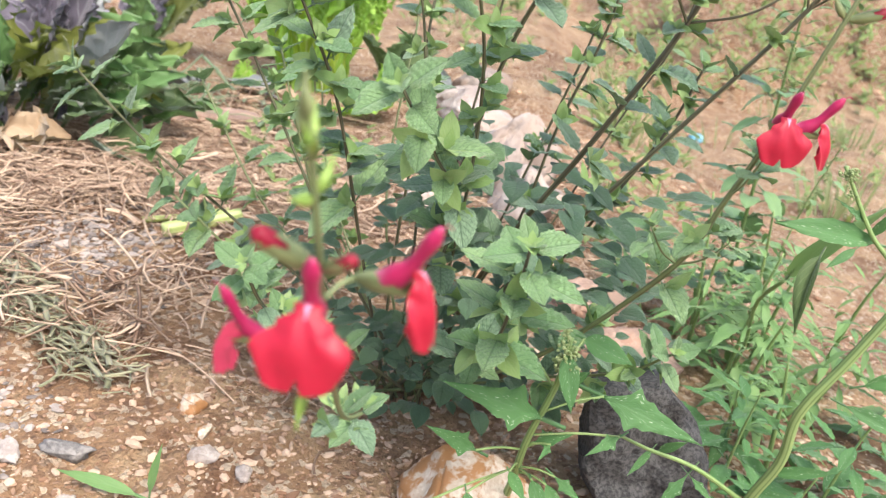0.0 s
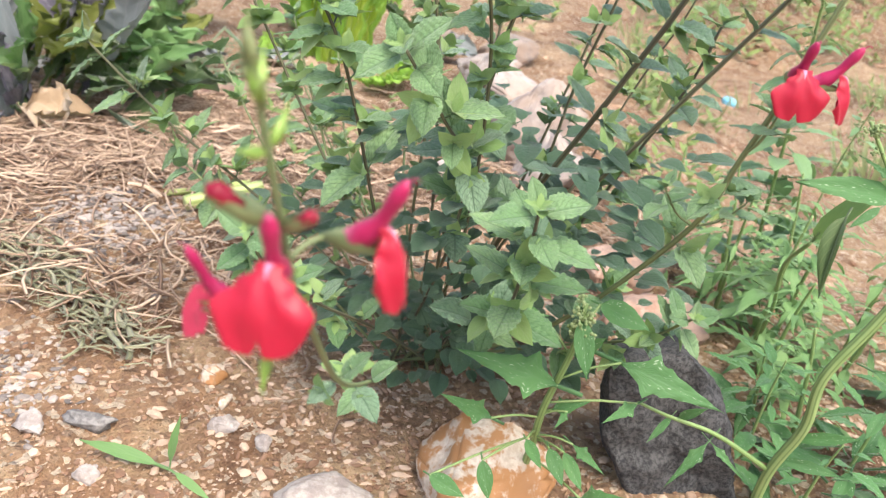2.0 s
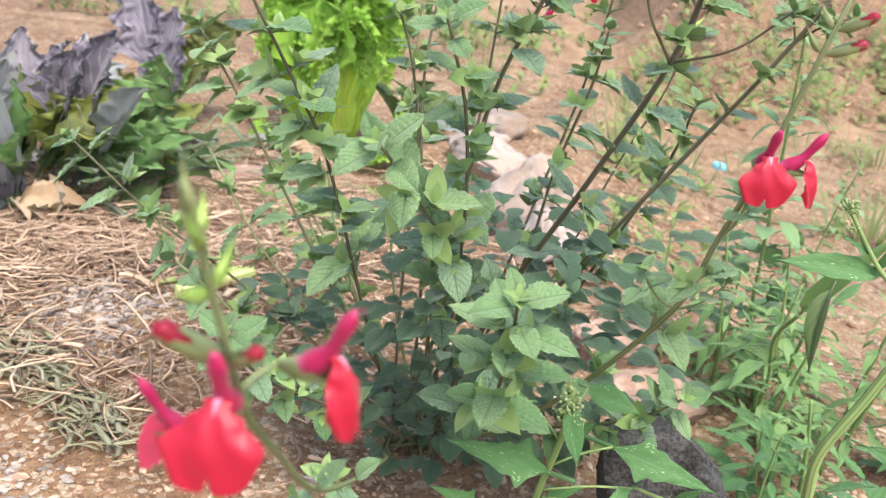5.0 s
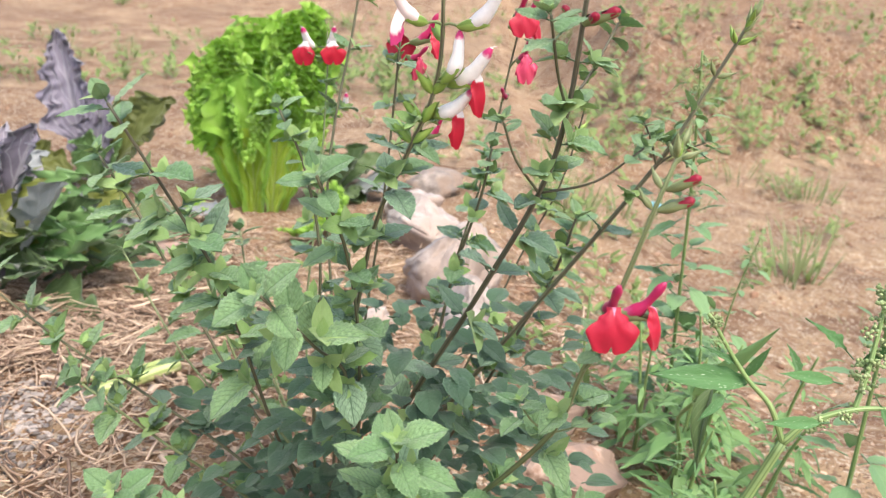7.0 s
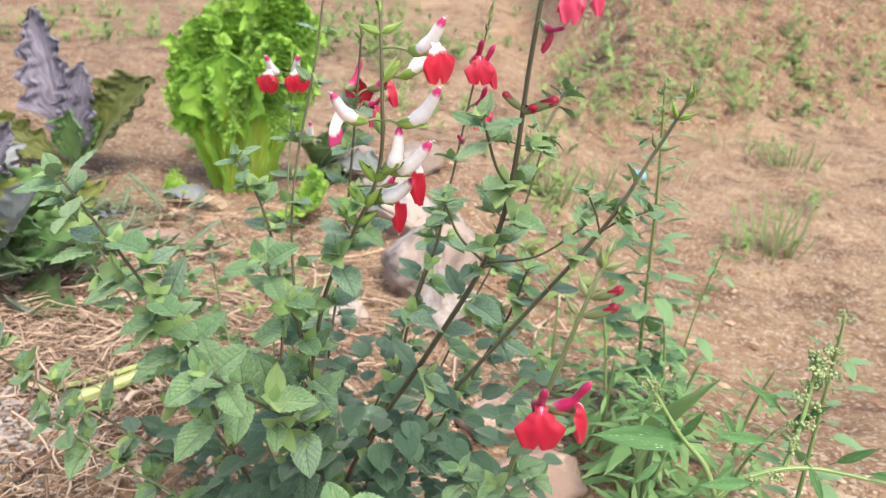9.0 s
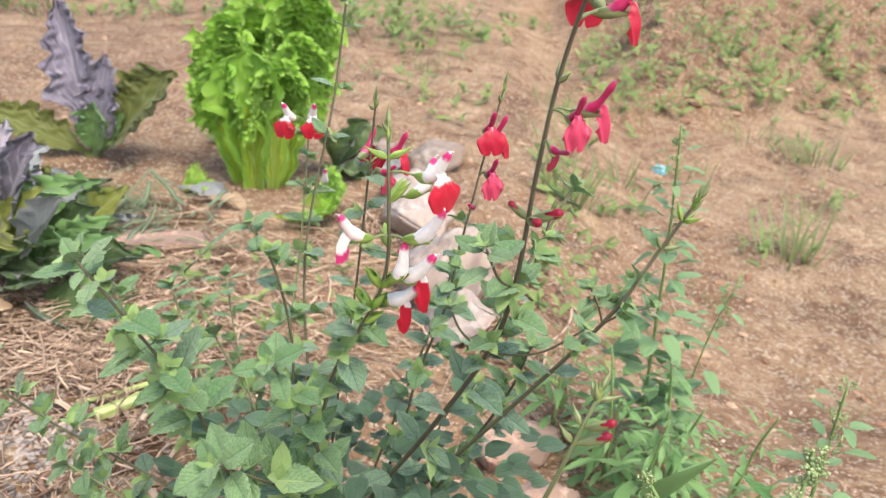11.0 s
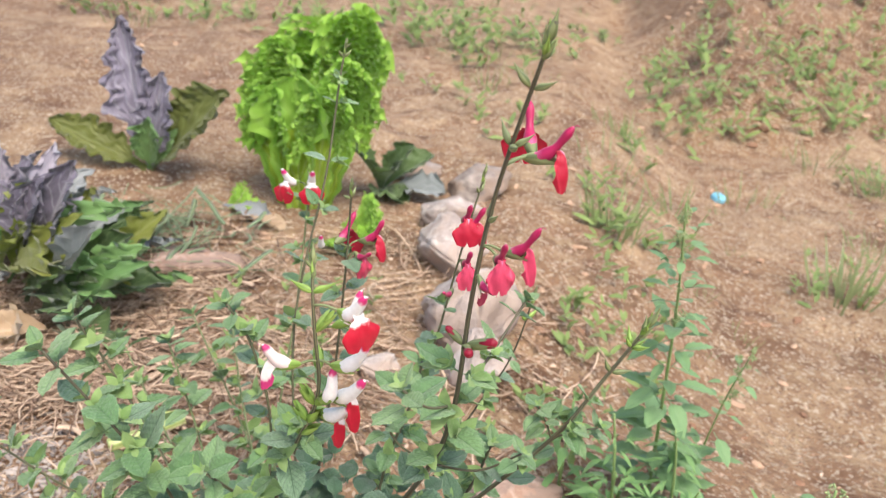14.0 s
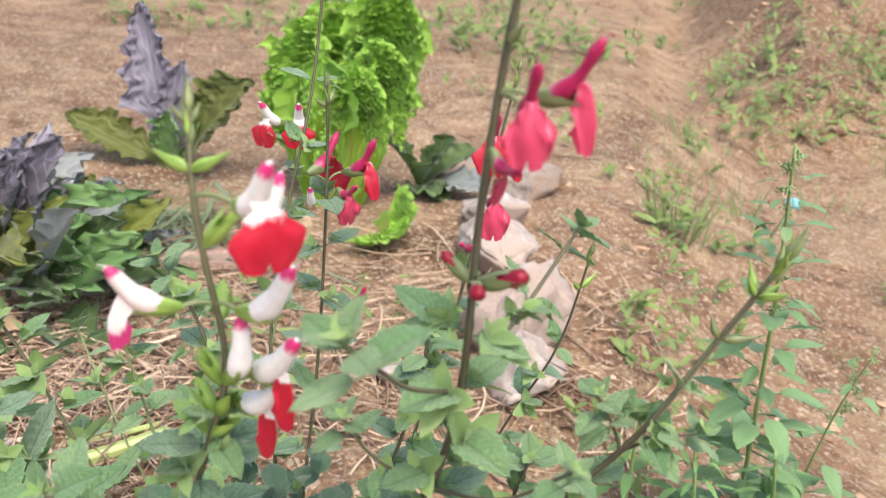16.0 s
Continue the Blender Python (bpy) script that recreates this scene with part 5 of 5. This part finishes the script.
def big_leaf(name, material, parent, place, ahead, above, size, width, frill=0.12, jag=0.0, cup=0.2, droop=0.25, nu=34, nv=14, stalk_share=0.22, seed=0, label="", frill_from=0.4, fine=1.0, wedge=False, pointed=False):
    """A large salad leaf with a thick pale rib and a frilled or jagged edge."""
    bm = bmesh.new()
    uv = bm.loops.layers.uv.verify()
    grid = []
    for i in range(nu + 1):
        v = i / nu
        if v < stalk_share:
            w = width * (0.13 + 0.10 * v / stalk_share)
        else:
            e = (v - stalk_share) / (1 - stalk_share)
            w = width * (0.23 + 0.77 * math.sin(min(1.0, e * 1.25) * math.pi / 2)) * math.sqrt(max(0.0, 1 - max(0.0, e - 0.55) ** 2 / 0.2025 * 0.98))
        if pointed and v >= stalk_share:
            w = width * (0.20 + 0.80 * math.sin(math.pi * e ** 0.80) ** 0.6) * (1 - 0.75 * max(0.0, e - 0.8) / 0.2)
        if wedge:
            w = width * (0.16 + 0.34 * min(1.0, v / 0.35) + 0.50 * ramp(v, 0.42, 0.78)) * math.sqrt(max(0.02, 1 - max(0.0, v - 0.72) ** 2 / 0.0784))
        if jag:
            w *= 1 + jag * (1.3 * noise.noise((v * 8 + seed, 0, 0)) + 0.5 * noise.noise((v * 23 + seed, 3.0, 0)) + 0.2 * math.sin(41 * v + seed))
        row = []
        for k in range(-nv, nv + 1):
            u = k / nv
            edge = max(0.0, abs(u) - 0.25) / 0.75 * ramp(v, frill_from - 0.2, frill_from + 0.2)
            rz = frill * edge * (math.sin(17 * fine * v * math.pi + 2.2 * math.copysign(1, u) + seed) * 0.3 + 1.5 * noise.noise((u * 5.5 * fine + seed, v * 11 * fine, seed * 0.7)))
            rx = 0.5 * frill * edge * noise.noise((v * 13 * fine, u * 6 * fine, seed + 4.0))
            ry = 0.6 * frill * edge * noise.noise((v * 10 * fine + 7, u * 7 * fine, seed + 9.0))
            puck = 0.022 * noise.noise((u * 6, v * 9, seed))
            p = Vector((u * w + rx, v - droop * 0.3 * v * v + ry, cup * u * u * w * 2 - droop * v * v + rz + puck - (0.02 * (1 - abs(u) * 4) if abs(u) < 0.25 and v < 0.9 else 0)))
            row.append((bm.verts.new(p), u, v))
        grid.append(row)
    for i in range(nu):
        for k in range(2 * nv):
            c = (grid[i][k], grid[i][k + 1], grid[i + 1][k + 1], grid[i + 1][k])
            f = bm.faces.new([q[0] for q in c])
            f.material_index = 1 if wedge and (i > 0.62 * nu or abs(k - nv) > 0.7 * nv) else 0
            for loop, q in zip(f.loops, c):
                loop[uv].uv = (q[1], q[2])
    if wedge and frill_from < 0.9:
        ruffle(bm, uv, width, cup, droop, seed)
    me = to_mesh(name, bm, material)
    if wedge:
        me.materials.append(LETTUCE_CURL)
    return part(name, me, material, parent, label, aim(place, ahead, above, size))


LX, LY = -0.268, 1.72
LZ = height(LX, LY)
lettuce = thing("curly_lettuce", (LX, LY, LZ), "upright bright green curly lettuce with frilled leaves", "lettuce")
for i, (dx, dy, ahead, above, size, w, fr) in enumerate((
        (0.00, -0.04, (-0.05, -0.10, 1), (0.0, -1, 0.1), 0.29, 0.30, 0.05),
        (-0.03, 0.0, (-0.16, 0.02, 1), (-0.3, -1, 0.1), 0.33, 0.24, 0.060),
        (-0.01, 0.02, (-0.04, 0.06, 1), (-0.1, -1, 0.1), 0.36, 0.24, 0.060),
        (0.04, 0.02, (0.10, 0.05, 1), (0.3, -1, 0.1), 0.41, 0.17, 0.045),
        (0.04, 0.0, (0.16, -0.03, 1), (0.6, -1, 0.2), 0.31, 0.20, 0.07),
        (-0.03, -0.03, (-0.17, -0.14, 0.95), (-0.4, -1, 0.2), 0.25, 0.24, 0.060),
        (0.03, -0.03, (0.10, -0.14, 0.95), (0.3, -1, 0.2), 0.27, 0.22, 0.060),
        (-0.05, -0.05, (-0.6, -0.5, 0.25), (0, -0.3, 1), 0.10, 0.40, 0.06),
        (0.10, -0.12, (0.5, -0.6, 0.40), (0, -0.6, 0.8), 0.16, 0.42, 0.06))):
    big_leaf("lettuce_leaf", LETTUCE, lettuce, (LX + dx, LY + dy, LZ - 0.01), ahead, above, size, 0.92 * w, 1.1 * fr, jag=0.34, cup=0.3, droop=0.1, seed=i * 3.3, nu=90, nv=34, fine=3.0, frill_from=0.95 if i == 0 else 0.66, wedge=True)
DX, DY = LX + 0.13, LY + 0.13
dkl = thing("dark_salad_plant", (DX, DY, height(DX, DY)), "dark salad plant beside the curly lettuce", "salad plant")
for i, (ahead, size) in enumerate((((0.9, -0.3, 0.45), 0.22), ((0.5, -0.8, 0.5), 0.15), ((0.7, 0.2, 0.9), 0.20), ((0.2, -0.5, 0.8), 0.17), ((-0.2, -0.4, 1.0), 0.20), ((0.35, -0.2, 1.2), 0.19), ((0.6, -0.6, 0.25), 0.14), ((0.1, -0.7, 0.4), 0.13))):
    big_leaf("salad_leaf", GREYLEAF if i == 0 else DARKSHADELEAF, dkl, (DX, DY, height(DX, DY)), ahead, (0, -0.3, 1), 0.74 * size, 0.26, 0.07, jag=0.2, cup=0.3, droop=0.25, seed=20 + i, nu=22, nv=8)

MX, MY = -0.625, 1.74
MZ = height(MX, MY)
mustard = thing("purple_mustard", (MX, MY, MZ), "purple mustard plant with crinkled upright leaves on bare soil", "salad plant")
for i, (ahead, above, size, w, mat) in enumerate((
        ((-0.24, 0.05, 1), (0.1, -1, 0.1), 0.34, 0.165, MUSTARD), ((0.16, -0.1, 1), (0.1, -1, 0.1), 0.23, 0.20, MUSTARD), ((0.62, -0.05, 0.85), (-0.5, -0.8, 0.5), 0.27, 0.30, OLIVEDARK),
        ((-0.85, -0.2, 0.50), (0.2, -0.6, 0.8), 0.24, 0.20, OLIVEDARK), ((0.10, -0.3, 0.8), (0, -1, 0.3), 0.14, 0.26, LANCE), ((0.45, -0.15, 0.75), (0, -1, 0.3), 0.13, 0.13, LANCE))):
    big_leaf("mustard_leaf", mat, mustard, (MX, MY, MZ - 0.005), ahead, above, size, 0.85 * w, 0.050, jag=0.5, cup=0.25, droop=0.12, seed=40 + i, nu=60, nv=14, fine=2.0, pointed=True)

CX, CY = -0.565, 1.13
clump = thing("dark_salad_clump", (CX, CY, height(CX, CY)), "dense clump of dark green and violet salad leaves", "salad plant")
rng = random.Random(12)
for i in range(170):
    a = rng.uniform(0, 2 * math.pi)
    r = 0.18 * rng.random() ** 0.6
    lift = rng.uniform(0.35, 2.0) * (1.2 - 3 * r)
    mat = (DARKSHADELEAF, MUSTARD, OLIVELEAF, LANCE, GREYLEAF, OLIVELEAF, DARKSHADELEAF, LANCE, GREYLEAF)[i % 9]
    x, y = CX + r * math.cos(a), CY + 0.75 * r * math.sin(a)
    wide = rng.uniform(0.07, 0.20)
    big_leaf("salad_leaf", mat, clump, (x, y, height(x, y) + rng.uniform(0.0, 0.12) * (1 - 3 * r)), (math.cos(a) * 0.8, math.sin(a) * 0.8 - 0.1, lift), (rng.uniform(-0.6, 0.6), -0.5, 0.8), rng.uniform(0.07, 0.18), wide, rng.uniform(0.05, 0.14), jag=rng.uniform(0.2, 0.55), cup=0.4, droop=rng.uniform(0.1, 0.55), seed=60 + i, nu=20, nv=6, pointed=wide < 0.2, fine=1.4)
for i in range(16):
    a = rng.uniform(0, 2 * math.pi)
    x, y = CX - 0.02 + 0.12 * math.cos(a), CY + 0.06 * math.sin(a)
    big_leaf("salad_leaf", (MUSTARD, VIOLETLEAF, OLIVELEAF, VIOLETLEAF)[i % 4], clump, (x, y, height(x, y) + rng.uniform(0.05, 0.10)), (0.35 * math.cos(a), 0.2 * math.sin(a), 1), (rng.uniform(-0.7, 0.7), -1, 0.1), rng.uniform(0.11, 0.19), rng.uniform(0.10, 0.19), 0.09, jag=0.4, cup=0.5, droop=rng.uniform(0.05, 0.3), seed=260 + i, nu=26, nv=8, pointed=True, fine=1.8)
big_leaf("salad_leaf", GREYLEAF, clump, (-0.535, 1.05, 0.195), (0.10, -0.28, -0.9), (0.2, -0.9, 0.2), 0.18, 0.26, 0.015, cup=0.25, droop=0.1, seed=91, nu=18, nv=7, stalk_share=0.06, label="drooping smooth grey-green leaf")
dead = thing("dead_leaf", (-0.44, 1.00, height(-0.44, 1.00)), "crumpled pale brown dead leaf under the salad clump", "dead leaf")
for i, (x, y, ahead, s) in enumerate(((-0.475, 1.03, (0.5, -0.6, 0.15), 0.10), (-0.40, 1.02, (-0.5, -0.5, 0.2), 0.08))):
    big_leaf("crumpled_blade", DRYLEAF, dead, (x, y, height(x, y) + 0.02), ahead, (0.1, -0.5, 0.8), s, 0.30, 0.12, cup=0.5, droop=0.2, seed=101 + i, nu=16, nv=6, stalk_share=0.08)
for x, y, mat, s in ((-0.40, 1.60, GREYLEAF, 0.12), (-0.33, 1.56, DRYLEAF, 0.09)):
    dl = thing("fallen_leaf", (x, y, height(x, y)), "wilted leaf lying on bare soil near the salad plants", "dead leaf")
    big_leaf("blade", mat, dl, (x, y, height(x, y) + 0.012), (0.9, -0.3, 0.1), (0, -0.3, 1), s, 0.2, 0.06, cup=0.4, droop=0.2, seed=x * 50, nu=16, nv=6)

# broken stalk on the straw
bs = thing("broken_stalk", (-0.18, 0.868, height(-0.18, 0.868)), "pale green broken vegetable stalk lying on the straw", "stalk")
z = height(-0.18, 0.868) + 0.014
bm = bmesh.new()
tube(bm, glide([(-0.207, 0.838, z - 0.002), (-0.18, 0.866, z), (-0.148, 0.902, z + 0.003)], 10), lambda f: 0.0080 - 0.001 * f, 10)
part("stalk", bm, STALK, bs)
bm = bmesh.new()
tube(bm, glide([(-0.240, 0.862, z - 0.006), (-0.205, 0.882, z - 0.003), (-0.165, 0.915, z)], 10), 0.0035, 8)
part("thin_stalk", bm, STALK, bs)


# ---- grass and weeds farther off ----
def blades(poses, name, label, outline=None, material=GRASS, nu=5):
    ob = leaf_heap(name, poses, outline or lanceolate(0.022), material, None, nu, 1)
    return tagged(ob, label, "grass", kind="stuff")


rng = random.Random(31)


def tuft(x, y, n, tall, spread, upright=1.2):
    out = []
    for _ in range(n):
        a, r = rng.uniform(0, 6.283), spread * rng.random() ** 0.7
        px, py = x + r * math.cos(a), y + r * math.sin(a)
        out.append(aim((px, py, height(px, py) - 0.004), (math.cos(a) * rng.uniform(0.1, 0.8), math.sin(a) * rng.uniform(0.1, 0.8), upright), (0, -1, 0.3), tall * rng.uniform(0.5, 1.2)))
    return out


far_grass = tuft(0.93, 2.02, 22, 0.15, 0.07, 1.3) + tuft(0.99, 2.06, 12, 0.12, 0.06, 1.2) + tuft(0.38, 1.91, 30, 0.12, 0.06) + tuft(0.44, 2.78, 18, 0.10, 0.05) + tuft(1.30, 2.93, 40, 0.10, 0.10)
for _ in range(46):
    y = rng.uniform(2.3, 7.5)
    x = rng.uniform(-0.55 * y - 0.2, 0.75 * y + 0.3)
    far_grass += tuft(x, y, rng.randint(5, 18), rng.uniform(0.03, 0.09) + 0.006 * y, rng.uniform(0.04, 0.14))
for _ in range(26):
    x, y = rng.uniform(0.55, 1.3), rng.uniform(0.9, 2.6)
    far_grass += tuft(x, y, rng.randint(3, 7), rng.uniform(0.015, 0.04), 0.02, 0.7)
blades(far_grass, "grass", "thin green grass and weeds over the bare soil")
rng = random.Random(77)
weeds = []


def weed_patch(x, y, stems, tall_m, spread, size):
    for _ in range(stems):
        px, py = x + rng.gauss(0, spread), y + rng.gauss(0, spread)
        h, lx, ly = tall_m * rng.uniform(0.35, 1.1), rng.gauss(0, 0.25), rng.gauss(0, 0.25)
        z = height(px, py)
        for k in range(rng.randint(4, 8)):
            up = rng.random() ** 0.8
            a = rng.uniform(0, 6.283)
            weeds.append(aim((px + lx * h * up, py + ly * h * up, z + h * up), (math.cos(a), math.sin(a), rng.uniform(0.1, 1.4)), (0, -0.4, 1), 1.35 * size * rng.uniform(0.5, 1.15) * (1.15 - 0.6 * up)))


# the weeds beside the bed, at the foot of the bank, on it, and behind the salad plants
for x, y, n, tall_m, spread, size in (
        (0.36, 1.88, 13, 0.13, 0.045, 0.034), (0.34, 1.40, 9, 0.09, 0.05, 0.030), (0.40, 1.56, 8, 0.09, 0.05, 0.030), (0.50, 2.05, 6, 0.08, 0.05, 0.028), (0.30, 2.15, 6, 0.07, 0.05, 0.028), (0.45, 2.60, 7, 0.10, 0.05, 0.030),
        (0.93, 2.04, 12, 0.13, 0.05, 0.026), (1.22, 2.50, 8, 0.09, 0.06, 0.026), (1.31, 2.95, 12, 0.10, 0.10, 0.030),
        (0.74, 3.25, 22, 0.17, 0.11, 0.042), (0.62, 3.45, 16, 0.16, 0.08, 0.040), (0.95, 3.44, 24, 0.17, 0.12, 0.042), (1.12, 3.52, 18, 0.15, 0.10, 0.040), (1.36, 3.62, 20, 0.17, 0.10, 0.042), (1.62, 3.72, 18, 0.15, 0.12, 0.040),
        (0.72, 3.88, 22, 0.22, 0.09, 0.046), (1.20, 3.86, 26, 0.24, 0.10, 0.050), (1.70, 4.08, 26, 0.24, 0.12, 0.050), (1.45, 4.30, 14, 0.18, 0.12, 0.045), (0.95, 4.35, 16, 0.18, 0.12, 0.045), (2.05, 4.2, 18, 0.2, 0.14, 0.045), (2.2, 4.7, 18, 0.2, 0.2, 0.045), (1.9, 5.2, 18, 0.2, 0.25, 0.045), (1.2, 5.0, 16, 0.18, 0.2, 0.045),
        (-0.24, 3.56, 26, 0.26, 0.10, 0.050), (-0.10, 3.30, 12, 0.12, 0.10, 0.040), (0.05, 3.75, 14, 0.15, 0.12, 0.045), (-0.85, 3.65, 18, 0.15, 0.14, 0.045), (-1.05, 3.45, 10, 0.10, 0.10, 0.040), (-1.32, 3.57, 16, 0.13, 0.12, 0.042), (-1.74, 3.46, 16, 0.14, 0.10, 0.042), (-0.6, 3.15, 8, 0.08, 0.10, 0.034), (-0.2, 2.75, 8, 0.07, 0.10, 0.032), (-0.42, 1.93, 6, 0.05, 0.03, 0.026), (0.12, 2.55, 8, 0.08, 0.08, 0.032)):
    weed_patch(x, y, n, tall_m, spread, size)
for x, y, n, s in ((0.30, 1.15, 5, 0.024), (0.36, 1.30, 5, 0.026), (0.25, 1.05, 4, 0.022), (-0.12, 1.10, 5, 0.022), (-0.22, 1.20, 5, 0.022), (-0.05, 1.25, 4, 0.022)):
    weed_patch(x, y, n, 0.06, 0.05, s)
for _ in range(60):
    x = rng.uniform(-2.6, 3.4)
    y = rng.uniform(3.4, 7.5)
    weed_patch(x, y, rng.randint(3, 10), rng.uniform(0.05, 0.16), rng.uniform(0.05, 0.16), rng.uniform(0.030, 0.05))
ob = leaf_heap("low_weeds", weeds, ovate(0.15), BACKWEED, None, 5, 2)
tagged(ob, "low leafy green weeds scattered over the slope", "weeds", kind="stuff")
scatter_stones("bank_clods", CLOD, 1500, lambda r: (lambda x: (x, r.uniform(2.8 + 0.5 * x, 4.8 + 0.5 * x)))(r.uniform(0.5, 3.2)), lambda r: 0.003 + 0.020 * r.random() ** 4, "clods of reddish earth on the bank", 10)
scatter_stones("clods", CLOD, 3200, lambda r: (lambda y: (r.uniform(-0.5 * y, 0.7 * y), y))(r.uniform(1.2, 5.0)), lambda r: 0.002 + 0.010 * r.random() ** 6, "small stones and clods on the bare soil", 9)

# blue plastic scrap
bm = bmesh.new()
bmesh.ops.create_cone(bm, cap_ends=True, segments=18, radius1=0.024, radius2=0.020, depth=0.016)
bmesh.ops.bevel(bm, geom=list(bm.edges), offset=0.002, segments=1, affect="EDGES")
solo("bottle_cap", bm, BLUE, "light blue plastic cap lying on bare soil", "plastic cap", pose(0.735, 2.66, height(0.735, 2.66) + 0.009, 12, 8, 0))
